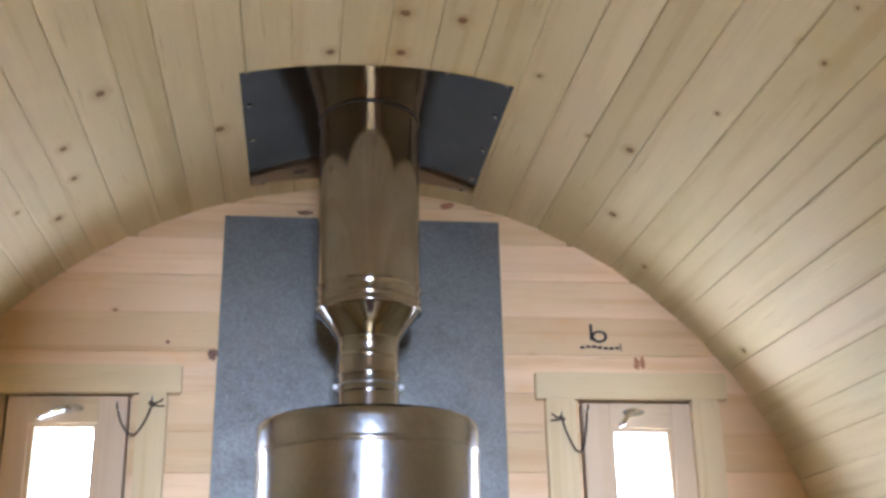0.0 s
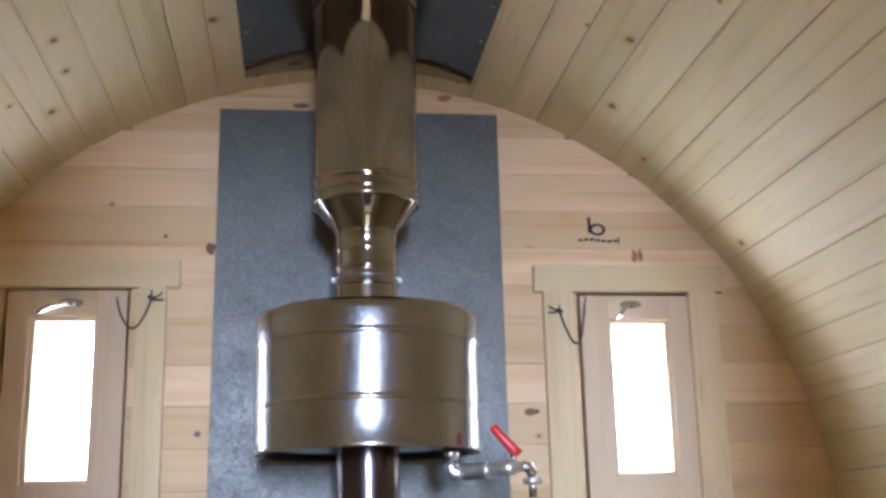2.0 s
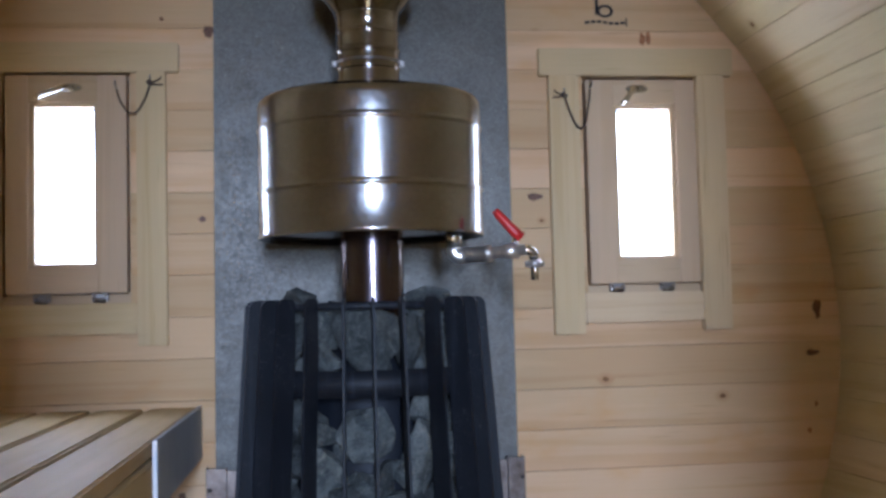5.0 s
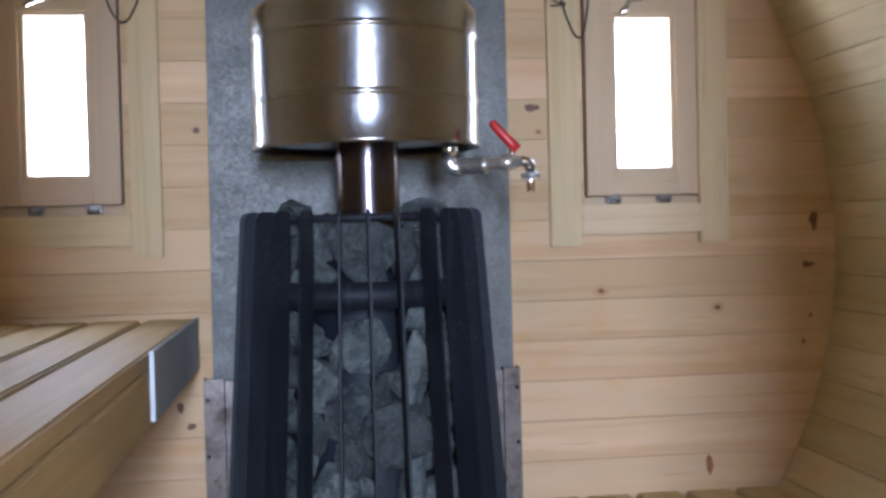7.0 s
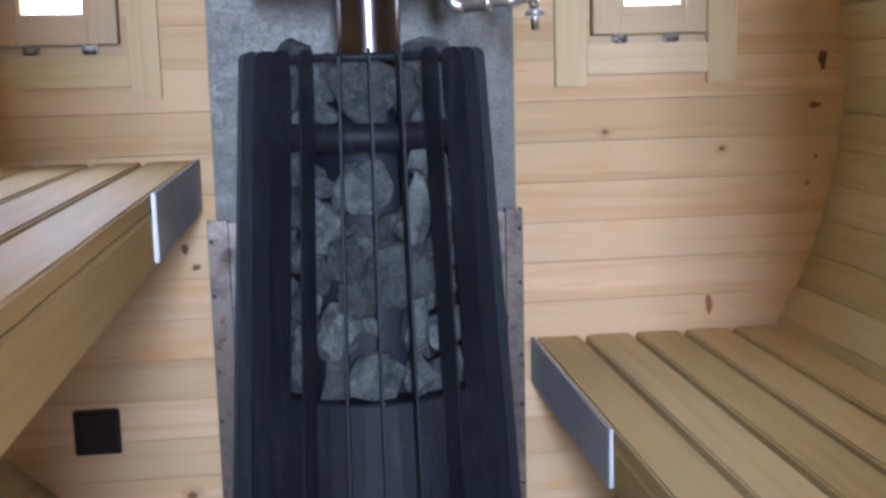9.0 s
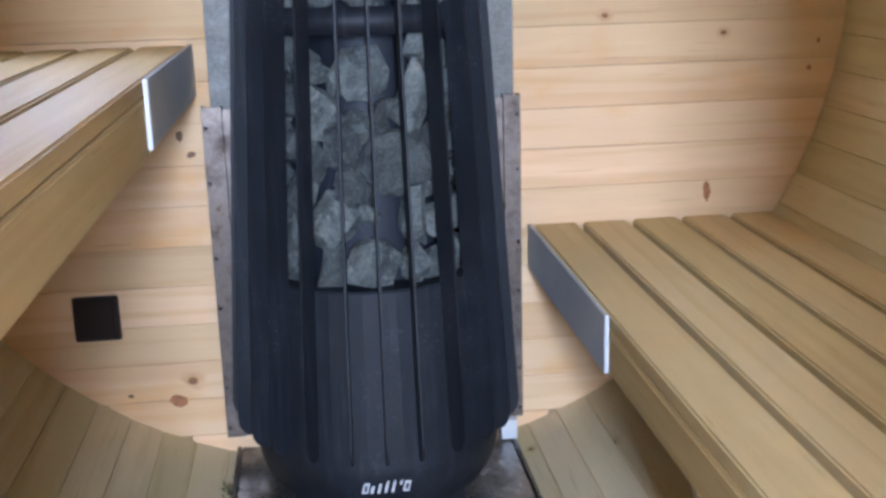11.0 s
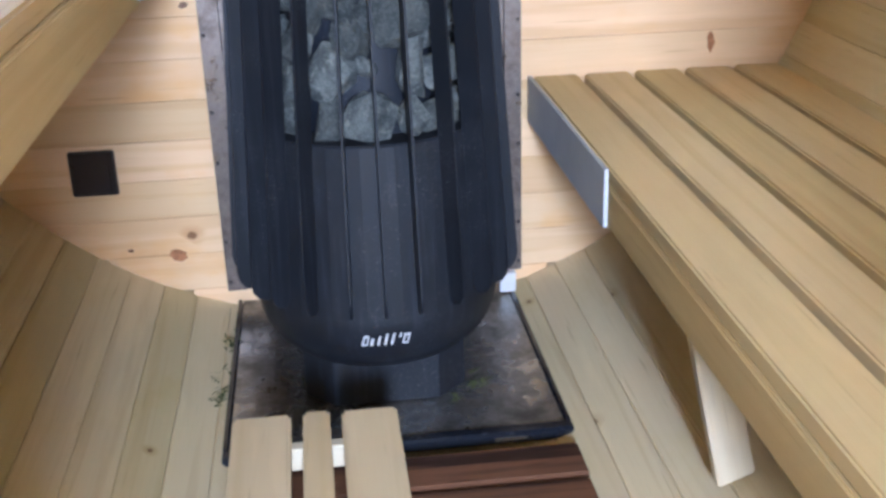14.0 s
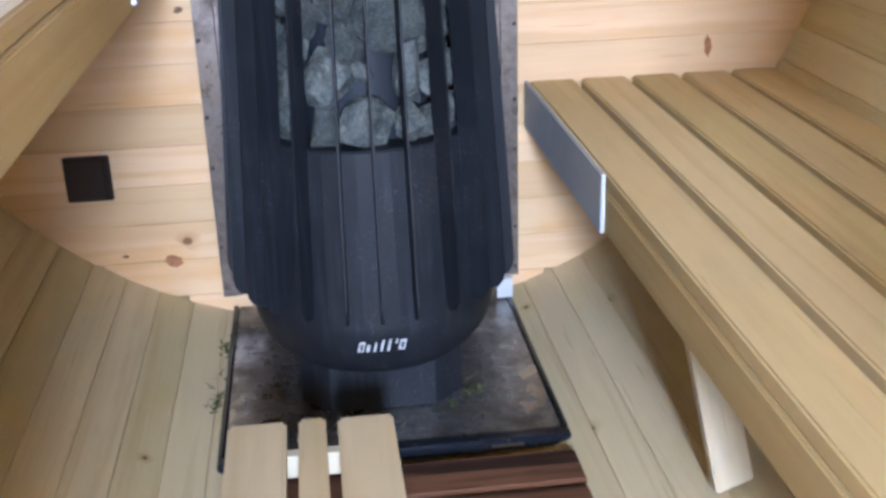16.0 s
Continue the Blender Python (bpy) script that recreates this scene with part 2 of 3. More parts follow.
M_MOSS = plain("dry_moss", (0.10, 0.11, 0.035), 0.9, var=0.5, scale=150)
M_GRASS = plain("grass", (0.06, 0.10, 0.03), 0.9, var=0.5, scale=3)
M_GLASS = Tree("window_glass").out((1, 1, 1), 0.02, 0.0, Transmission_Weight=1.0, IOR=1.05)

# ---- building helpers ----
COUNT = [0]


def mesh_of(name, bm):
    me = bpy.data.meshes.new(name)
    bm.normal_update()
    bm.to_mesh(me)
    bm.free()
    return me


def thing(name, label, category, loc=(0, 0, 0), group="", kind=""):
    ob = new(name)
    ob.empty_display_size = 0.05
    ob.location = loc
    return tagged(ob, label, category, group, kind)


def rests(ob):
    """The pose of an object from the links above it."""
    m = Matrix.LocRotScale(ob.location, ob.rotation_euler, ob.scale)
    return rests(ob.parent) @ ob.matrix_parent_inverse @ m if ob.parent else m


def part(name, bm, material, parent=None, label=""):
    """One mesh object under a thing or a part; its coordinates are the place's own."""
    ob = new(name, mesh_of(name, bm))
    ob.data.materials.append(material)
    if parent:
        ob.parent = parent
        ob.matrix_parent_inverse = rests(parent).inverted()
    return tagged(ob, label)


def solo(name, bm, material, label, category, group="", kind=""):
    return tagged(part(name, bm, material), label, category, group, kind)


def add_uv(bm, axis, seed=None):
    COUNT[0] += 1
    rng = random.Random(COUNT[0] if seed is None else seed)
    uv = bm.loops.layers.uv.new("UVMap")
    off = (10.0 * COUNT[0], rng.uniform(0, 5))
    others = [a for a in range(3) if a != axis]
    for f in bm.faces:
        for l in f.loops:
            c = l.vert.co
            l[uv].uv = (c[axis] * 1.0 + off[0], c[others[0]] + c[others[1]] + off[1])
    return bm


def box(x0, x1, y0, y1, z0, z1, bevel=0.002, segments=1, axis=None):
    """A bevelled bar; axis: the way its grain runs."""
    b = bmesh.new()
    bmesh.ops.create_cube(b, size=1)
    for v in b.verts:
        v.co = Vector((x0 + (v.co.x + .5) * (x1 - x0), y0 + (v.co.y + .5) * (y1 - y0), z0 + (v.co.z + .5) * (z1 - z0)))
    if bevel:
        bmesh.ops.bevel(b, geom=b.edges[:], offset=bevel, segments=segments, affect='EDGES', clamp_overlap=True)
    if axis is not None:
        add_uv(b, axis)
    return b


def joined(*parts):
    """Several bmeshes as one."""
    bm = bmesh.new()
    for b in parts:
        me = bpy.data.meshes.new("tmp")
        b.to_mesh(me)
        b.free()
        bm.from_mesh(me)
        bpy.data.meshes.remove(me)
    return bm


def lathe(profile, x, y, segments=64, close=False, start=0.0, smooth=True):
    """Turns (radius, height) pairs round the upright axis at x, y."""
    bm = bmesh.new()
    rows = []
    for r, z in profile:
        rows.append([bm.verts.new((x + r * math.cos(2 * math.pi * i / segments + start), y + r * math.sin(2 * math.pi * i / segments + start), z)) for i in range(segments)])
    for a, b in zip(rows, rows[1:]):
        for i in range(segments):
            j = (i + 1) % segments
            f = bm.faces.new((a[i], a[j], b[j], b[i]))
            f.smooth = smooth
    if close:
        bm.faces.new(list(reversed(rows[0])))
        bm.faces.new(rows[-1])
    bmesh.ops.recalc_face_normals(bm, faces=bm.faces[:])
    return bm


def bead(r, z, h=0.006, d=0.004):
    return [(r, z - h - 0.002), (r, z - h), (r + d * 0.7, z - h * 0.5), (r + d, z), (r + d * 0.7, z + h * 0.5), (r, z + h), (r, z + h + 0.002)]


def tube(points, radius, sides=10, caps=True):
    """A round bar along points; radius is a number or one for each point."""
    pts = [Vector(p) for p in points]
    rad = radius if isinstance(radius, (list, tuple)) else [radius] * len(pts)
    bm = bmesh.new()
    rows = []
    side = None
    for i, p in enumerate(pts):
        d = (pts[min(i + 1, len(pts) - 1)] - pts[max(i - 1, 0)])
        if d.length < 1e-9:
            d = Vector((0, 0, 1))
        d.normalize()
        if side is None:
            side = d.orthogonal().normalized()
        side = (side - d * side.dot(d)).normalized()
        up = d.cross(side)
        rows.append([bm.verts.new(p + rad[i] * (math.cos(2 * math.pi * k / sides) * side + math.sin(2 * math.pi * k / sides) * up)) for k in range(sides)])
    for a, b in zip(rows, rows[1:]):
        for k in range(sides):
            f = bm.faces.new((a[k], a[(k + 1) % sides], b[(k + 1) % sides], b[k]))
            f.smooth = True
    if caps:
        bm.faces.new(list(reversed(rows[0])))
        bm.faces.new(rows[-1])
    bmesh.ops.recalc_face_normals(bm, faces=bm.faces[:])
    return bm


def arc(a, b, c, n=10):
    """Points of a curve from a by way of b to c."""
    a, b, c = Vector(a), Vector(b), Vector(c)
    return [a * (1 - t) ** 2 + b * 2 * t * (1 - t) + c * t * t for t in [i / n for i in range(n + 1)]]


def disc(x, y, z, rx, rz, thick, wobble=0.2, seed=1, sides=14):
    """A flat irregular patch on the end wall."""
    rng = random.Random(seed)
    bm = bmesh.new()
    rim = [(1 + rng.uniform(-wobble, wobble)) for _ in range(sides)]
    back = [bm.verts.new((x + rx * rim[i] * math.cos(2 * math.pi * i / sides), y, z + rz * rim[i] * math.sin(2 * math.pi * i / sides))) for i in range(sides)]
    front = [bm.verts.new(v.co + Vector((0, -thick, 0)) + (Vector((x, y, z)) - v.co) * 0.06) for v in back]
    for i in range(sides):
        bm.faces.new((back[i], back[(i + 1) % sides], front[(i + 1) % sides], front[i]))
    bm.faces.new(front)
    bmesh.ops.recalc_face_normals(bm, faces=bm.faces[:])
    return bm


def screw_head(at, normal, r=0.004):
    n = Vector(normal).normalized()
    p = Vector(at)
    return tube([p, p + n * 0.0012, p + n * 0.0022], [r, r * 0.9, r * 0.4], 8)

# ---- the barrel ----
R, CZ = 1.07, 1.0685
BACK, FRONT = -4.86, 0.16


def circle_x(z, r=R):
    """Half the barrel's width at a height."""
    return math.sqrt(max(r * r - (z - CZ) ** 2, 0.0))


def stave(a0, a1):
    """One bevelled board of the barrel between two angles from the top."""
    mid, half = (a0 + a1) / 2, (a1 - a0) / 2
    rad, tan = Vector((math.sin(mid), 0, math.cos(mid))), Vector((math.cos(mid), 0, -math.sin(mid)))
    w, thick = R * math.sin(half), 0.04
    lift = random.uniform(-0.0006, 0.0006)
    cut = [(-w - 0.002, thick), (-w, 0.0027), (-w + 0.0021, 0.0), (w - 0.0021, 0.0), (w, 0.0027), (w + 0.002, thick)]
    bm = bmesh.new()
    rows = []
    for y in (BACK - 0.1, FRONT):
        rows.append([bm.verts.new(Vector((0, y, CZ)) + rad * (R * math.cos(half) + d + lift) + tan * s) for s, d in cut])
    for i in range(6):
        bm.faces.new((rows[0][i], rows[1][i], rows[1][(i + 1) % 6], rows[0][(i + 1) % 6]))
    bm.faces.new(rows[0])
    bm.faces.new(list(reversed(rows[1])))
    bmesh.ops.recalc_face_normals(bm, faces=bm.faces[:])
    COUNT[0] += 1
    rng = random.Random(COUNT[0])
    uv = bm.loops.layers.uv.new("UVMap")
    off = (10.0 * COUNT[0], rng.uniform(0, 5))
    for f in bm.faces:
        for l in f.loops:
            p = l.vert.co - Vector((0, 0, CZ))
            l[uv].uv = (p.y + off[0], p.dot(tan) + p.dot(rad) + off[1])
    return bm


seen = [-158.3, -154.2, -150.1, -145.9, -141.6, -137.5, -133.3, -36.7, -32.7, -28.5, -24.1, -20.2, -16.3, -12.4, 18.9, 23.2, 28.3, 33.8, 39.3, 43.8, 48.3, 52.8, 57.0, 60.8, 64.4, 68.0, 148.6, 152.7, 156.7, 160.6]
joints = []
for a, b in zip(seen, seen[1:] + [seen[0] + 360]):
    n = max(1, round((b - a) / 4.25))
    joints += [a + (b - a) * i / n for i in range(n)]
joints.sort()
ceiling_boards, wall_l, wall_r, floor_boards = [], [], [], []
for a, b in zip(joints, joints[1:] + [joints[0] + 360]):
    m = ((a + b) / 2 + 180) % 360 - 180
    board = stave(radians(a), radians(b))
    (ceiling_boards if abs(m) < 50 else floor_boards if abs(m) > 130 else wall_l if m < 0 else wall_r).append(board)
solo("ceiling", joined(*ceiling_boards), M_STAVE, "curved barrel ceiling of pale knotty spruce staves", "ceiling", kind="structure")
for name, boards, label in (("wall_west", wall_l, "curved barrel side of pale knotty spruce staves"), ("wall_east", wall_r, "curved barrel side of pale spruce staves above the low bench"), ("floor", floor_boards, "curved barrel bottom of pale spruce staves under the benches")):
    holder = thing(name, label, "floor" if name == "floor" else "wall", kind="structure")
    for bm in boards:
        part("stave", bm, M_STAVE, holder)

# ---- the end wall of flat planks, with two window openings ----
WIN_R = dict(x0=0.503, x1=0.7535, z0=1.188, z1=1.638, glass=(0.5745, 0.695, 1.249, 1.574))
WIN_L = dict(x0=-0.727, x1=-0.4825, z0=1.191, z1=1.647, glass=(-0.669, -0.5505, 1.254, 1.581))
HOLES = [(w["x0"] - 0.007, w["x1"] + 0.007, w["z0"] - 0.02, w["z1"] + 0.006) for w in (WIN_R, WIN_L)]


def wall_plank(z0, z1, y0, y1, holes):
    """A plank across the barrel's end with the parts of openings cut out."""
    cuts = sorted({z0, z1, *[z for h in holes for z in h[2:] if z0 + 0.004 < z < z1 - 0.004]})
    pieces = []
    for a, b in zip(cuts, cuts[1:]):
        zm = (a + b) / 2
        spans = [(-circle_x(zm, R + 0.03), circle_x(zm, R + 0.03))]
        for h in holes:
            if h[2] - 0.003 < zm < h[3] + 0.003:
                spans = [s for u, v in spans for s in ((u, min(v, h[0])), (max(u, h[1]), v)) if s[1] - s[0] > 0.01]
        for u, v in spans:
            whole = len(cuts) == 2
            pieces.append(box(u, v, y0, y1, a + (0.0003 if a == z0 else 0), b - (0.0003 if b == z1 else 0), 0.0007 if whole else 0.0))
    return add_uv(joined(*pieces), 0)


def planked_wall(name, label, y0, y1, holes, first=0.0, step=0.0873):
    holder = thing(name, label, "wall", kind="structure")
    z = first
    while z < CZ + R - 0.002:
        top = min(z + step, CZ + R + 0.03)
        push = random.uniform(-0.0008, 0.0008)
        part("plank", wall_plank(z, top, y0 + push, y1, holes), M_WALL, holder)
        z += step
    return holder


def leak_stop(y0, y1, holes):
    return [wall_plank(z, z + 0.262, y0, y1, holes) for z in [0.04 + 0.262 * i for i in range(8)]]


wall_end = planked_wall("wall_north", "flat end wall of warm pinkish spruce planks", 0.0, 0.042, HOLES, 0.002)
planked_wall("wall_south", "flat end wall of spruce planks with an open doorway", BACK - 0.045, BACK, [(-0.40, 0.26, 0.16, 2.0)], 0.002)
# unseen wall added behind the camera; its gap shapes the daylight beam
planked_wall("beam_mask_wall", "unseen plank partition added to narrow the beam of door light", -2.80, -2.76, [(-0.285, 0.30, 0.10, 1.68)], 0.002)

# unseen boards added to keep sky light from leaking through plank joints
for b in leak_stop(0.0425, 0.055, HOLES):
    part("leak_stop_board", b, M_WALL, wall_end)

# large knots of the end wall
KNOTS = [(0.383, 1.381, 0.016, 0.008), (1.018, 1.122, 0.01, 0.022), (1.003, 1.025, 0.013, 0.007), (-0.329, 1.342, 0.008, 0.006), (-0.375, 0.764, 0.007, 0.013),
         (-0.355, 0.723, 0.009, 0.006), (-0.312, 1.742, 0.01, 0.014), (-0.409, 1.768, 0.005, 0.005), (-0.119, 2.078, 0.018, 0.006), (-0.529, 0.194, 0.007, 0.004)]
for i, (x, z, a, b) in enumerate(KNOTS):
    part("knot", disc(x, 0.0, z, a, b, 0.0012, 0.28, i), M_KNOT, wall_end)
for i, (x, z, a, b) in enumerate([(0.637, 1.73, 0.007, 0.015), (0.651, 1.733, 0.006, 0.014), (0.767, 0.586, 0.009, 0.024), (-0.428, 0.175, 0.02, 0.014), (0.208, 2.105, 0.02, 0.008), (1.007, 0.912, 0.004, 0.007), (0.989, 0.853, 0.005, 0.006)]):
    part("knot", disc(x, 0.0, z, a, b, 0.0012, 0.25, i + 40), M_KNOTRED, wall_end)


# ---- windows ----
def window(n, w, trims, label):
    """A hinged wooden sash in plank trim, with latch side up."""
    win = thing("window_%d" % n, label, "window", (0.5 * (w["x0"] + w["x1"]), 0, w["z0"]), kind="structure")
    for k, (x0, x1, z0, z1, axis) in trims.items():
        part(k, box(x0, x1, -0.021, -0.0005, z0, z1, 0.0025, 2, axis), M_TRIM, win)
    x0, x1, z0, z1 = w["x0"], w["x1"], w["z0"], w["z1"]
    gx0, gx1, gz0, gz1 = w["glass"]
    bx0, bx1, bz0, bz1 = gx0 - 0.011, gx1 + 0.009, gz0 - 0.009, gz1 + 0.008
    sash = part("sash", joined(
        box(x0, bx0, -0.006, 0.034, z0, z1, 0.0022, 2, 2), box(bx1, x1, -0.006, 0.034, z0, z1, 0.0022, 2, 2),
        box(bx0 - 0.002, bx1 + 0.002, -0.0055, 0.034, z0, bz0, 0.0022, 2, 0), box(bx0 - 0.002, bx1 + 0.002, -0.0055, 0.034, bz1, z1, 0.0022, 2, 0)), M_SASH, win, "pinkish planed wooden sash")
    part("glazing_bead", joined(
        box(bx0 - 0.001, gx0, 0.002, 0.02, bz0, bz1, 0.002, 1, 2), box(gx1, bx1 + 0.001, 0.002, 0.02, bz0, bz1, 0.002, 1, 2),
        box(gx0 - 0.001, gx1 + 0.001, 0.0025, 0.02, bz0 - 0.001, gz0, 0.002, 1, 0), box(gx0 - 0.001, gx1 + 0.001, 0.0025, 0.02, gz1, bz1 + 0.001, 0.002, 1, 0)), M_SASH, sash)
    pane = part("pane", box(gx0 - 0.003, gx1 + 0.003, 0.014, 0.018, gz0 - 0.003, gz1 + 0.003, 0), M_GLASS, sash, "clear glass pane")
    pane.visible_shadow = False
    h = HOLES[n - 1]
    part("window_frame", joined(
        box(h[0], x0 + 0.012, 0.036, 0.06, h[2], h[3], 0, axis=2), box(x1 - 0.012, h[1], 0.036, 0.06, h[2], h[3], 0, axis=2),
        box(x0 + 0.012, x1 - 0.012, 0.036, 0.06, h[2], z0 + 0.012, 0, axis=0), box(x0 + 0.012, x1 - 0.012, 0.036, 0.06, z1 - 0.012, h[3], 0, axis=0),
        box(h[0], h[1], 0.002, 0.03, h[2] - 0.002, z0 - 0.004, 0.001, axis=0)), M_SASH, win)
    return win


def hinge(win, x, z):
    h = part("hinge", joined(box(x - 0.017, x + 0.017, -0.011, -0.006, z - 0.006, z + 0.010, 0.001), tube([(x - 0.012, -0.014, z - 0.004), (x + 0.012, -0.014, z - 0.004)], 0.0045, 10)), M_SCREW, win, "small zinc hinge")
    for d in (-0.011, 0.011):
        part("screw", screw_head((x + d, -0.011, z + 0.004), (0, -1, 0), 0.0028), M_CHROME, h)


def latch(win, x, z, tip):
    """A bright sash latch: an oval plate, a boss and a bent lever towards tip."""
    base = disc(x, -0.006, z, 0.026, 0.0095, 0.003, 0.0, 3, 24)
    lt = part("latch", joined(base, tube([(x, -0.006, z), (x, -0.016, z)], 0.007, 14)), M_CHROME, win, "chromed sash latch")
    part("lever", tube([(x, -0.016, z), (x - 0.012, -0.02, z - 0.003), (tip[0] + 0.012, -0.026, tip[1] + 0.008), (tip[0], -0.026, tip[1])], [0.005, 0.0055, 0.006, 0.004], 10), M_CHROME, lt)
    for d in (-0.019, 0.019):
        part("screw", screw_head((x + d, -0.009, z), (0, -1, 0), 0.003), M_SCREW, lt)


def cord(name, a, b, dip, label):
    """A knotted string slung between two screw hooks."""
    c = thing(name, label, "cord", a)
    low = Vector(((a[0] + b[0]) / 2 + dip[0], -0.027, 2 * dip[1] - (a[2] + b[2]) / 2))
    pts = arc(a, low, b, 16)
    pts = [p + Vector((random.uniform(-1, 1) * 0.0008, 0, random.uniform(-1, 1) * 0.0008)) for p in pts]
    part("string", tube(pts, 0.0023, 7), M_CORD, c)
    for e, s in ((a, 1), (b, -1)):
        part("hook", tube([(e[0], 0.0, e[2] + 0.004), (e[0], -0.022, e[2] + 0.004), (e[0], -0.03, e[2] + 0.010), (e[0], -0.026, e[2] + 0.016)], 0.0018, 7), M_SCREW, c)
    part("string_end", joined(tube(arc(a, (a[0] + 0.02 * dip[2], -0.03, a[2] + 0.004), (a[0] + 0.022 * dip[2], -0.028, a[2] + 0.012)), 0.0018, 6), tube(arc(a, (a[0] + 0.01 * dip[2], -0.03, a[2] - 0.006), (a[0] + 0.026 * dip[2], -0.028, a[2] - 0.004)), 0.0018, 6),
         tube([(a[0] - 0.006, -0.028, a[2] + 0.003), (a[0] + 0.006, -0.028, a[2] - 0.003)], 0.0045, 7)), M_CORD, c)
    return c


win_r = window(1, WIN_R, {"head_trim": (0.397, 0.836, 1.644, 1.705, 0), "jamb_trim": (0.417, 0.4845, 1.079, 1.644, 2), "jamb_trim.001": (0.7505, 0.815, 1.082, 1.644, 2), "sill_trim": (0.4847, 0.7503, 1.103, 1.168, 0)},
               "small hinged window in pale plank trim, closed")
win_l = window(2, WIN_L, {"head_trim": (-0.831, -0.373, 1.651, 1.713, 0), "jamb_trim": (-0.4605, -0.400, 1.080, 1.651, 2), "jamb_trim.001": (-0.806, -0.7445, 1.080, 1.651, 2), "sill_trim": (-0.7443, -0.4607, 1.105, 1.169, 0)},
               "small hinged window in pale plank trim above the high bench, closed")
for w, xs, z in ((win_r, (0.559, 0.672), 1.178), (win_l, (-0.653, -0.537), 1.180)):
    for x in xs:
        hinge(w, x, z)
latch(win_r, 0.6185, 1.617, (0.577, 1.582))
latch(win_l, -0.597, 1.620, (-0.662, 1.594))
cord("cord", (0.4500, -0.026, 1.599), (0.511, -0.012, 1.616), (0.014, 1.527, -1), "thin dark string tied between two window hooks")
cord("cord", (-0.430, -0.026, 1.626), (-0.501, -0.012, 1.614), (0.0, 1.562, 1), "thin dark string tied between two window hooks")

# maker's mark: a ring with a stem over a short wavy bar
mark = thing("printed_mark", "small black printed mark on the plank wall", "sign", (0.53, 0, 1.80))
ring = bmesh.new()
for i in range(24):
    a, b = 2 * math.pi * i / 24, 2 * math.pi * (i + 1) / 24
    ring.faces.new([ring.verts.new((0.5535 + rx * math.cos(q), -0.0016, 1.7925 + rz * math.sin(q))) for q, rx, rz in ((a, 0.019, 0.0145), (b, 0.019, 0.0145), (b, 0.012, 0.009), (a, 0.012, 0.009))])
part("ring", ring, M_INK, mark)
part("stem", box(0.5315, 0.5385, -0.0016, -0.0008, 1.7845, 1.8215, 0), M_INK, mark)
for i in range(7):
    x = 0.5075 + i * 0.0135
    part("bar", box(x, x + 0.0105, -0.0016, -0.0008, 1.764 + 0.002 * math.sin(i), 1.770 + 0.002 * math.sin(i), 0), M_INK, mark)
part("tail", box(0.6005, 0.6035, -0.0016, -0.0008, 1.7585, 1.7765, 0), M_INK, mark)

# ---- heat shields ----
AX, AY = -0.0060, -0.360
FX = 0.0055
shield = thing("wall_heat_shield", "tall dull galvanised steel sheet on the plank wall behind the stove", "heat shield", (0, -0.02, 0.1))
sheet = box(-0.298, 0.3265, -0.0215, -0.0195, 0.10, 2.058, 0.0005)
for v in sheet.verts:
    if v.co.x < 0:
        v.co.x -= 0.0065 * (2.058 - v.co.z)
part("sheet", sheet, M_GALV, shield)
for x in (-0.28, 0.27):
    for z in (0.4, 1.1, 1.85):
        part("spacer", tube([(x, -0.0195, z), (x, -0.001, z)], 0.008, 10), M_SCREW, shield)
low = thing("low_heat_shield", "reflective steel sheet with folded edges behind the stove, brown reflections painted in", "heat shield", (0, -0.05, 0.11))
part("sheet", box(-0.281, 0.298, -0.0515, -0.0495, 0.104, 0.823, 0.0005), M_LOWSHEET, low)
for x0, x1 in ((-0.323, -0.2815), (0.2985, 0.3345)):
    fold = part("folded_edge", joined(box(x0, x1, -0.056, -0.054, 0.104, 0.828, 0.0005), box(x0, x0 + 0.002, -0.0538, -0.022, 0.104, 0.828, 0.0005), box(x1 - 0.002, x1, -0.0538, -0.022, 0.104, 0.828, 0.0005)), M_LOWSHEET, low)
    for z in (0.125, 0.22, 0.40, 0.51, 0.67, 0.785):
        x = x0 + 0.007 if x0 < 0 else x1 - 0.007
        part("screw", screw_head((x, -0.056, z), (0, -1, 0), 0.0042), M_DARKPLASTIC, fold, "dark screw head")
# pale angle added for a small white spot right of the stove's base
part("pale_angle", joined(box(0.282, 0.318, -0.075, -0.073, 0.058, 0.104, 0.0006), box(0.282, 0.318, -0.073, -0.056, 0.100, 0.104, 0.0006)), M_BADGE, low, "small pale angle piece at the shield's lower right")

# ---- roof flashing ----
flash = thing("roof_flashing", "mirror-like curved steel sheet screwed to the ceiling round the flue", "flashing", (FX, AY, 2.13))
bm = bmesh.new()
nx, ny = 36, 20
grid = []
for j in range(ny + 1):
    v = j / ny
    y = -0.594 + v * (0.594 - 0.077)
    row = []
    for i in range(nx + 1):
        u = i / nx
        ang = -0.228 + u * 0.473
        rr = R - 0.0022 - 0.0003 * math.sin(9 * u + 2 * v) * math.sin(7 * v + 1)
        row.append(bm.verts.new((rr * math.sin(ang), y, CZ + rr * math.cos(ang))))
    grid.append(row)
for j in range(ny):
    for i in range(nx):
        f = bm.faces.new((grid[j][i], grid[j][i + 1], grid[j + 1][i + 1], grid[j + 1][i]))
        f.smooth = True
edge = [(grid[0][i].co.copy()) for i in (1, 9, 18, 27, 35)] + [grid[j][k].co.copy() for j in (5, 11, 17) for k in (1, 35)] + [grid[ny][i].co.copy() for i in (2, 34)]
upper = bm.copy()
for v in upper.verts:
    v.co += Vector((v.co.x, 0, v.co.z - CZ)).normalized() * 0.0008
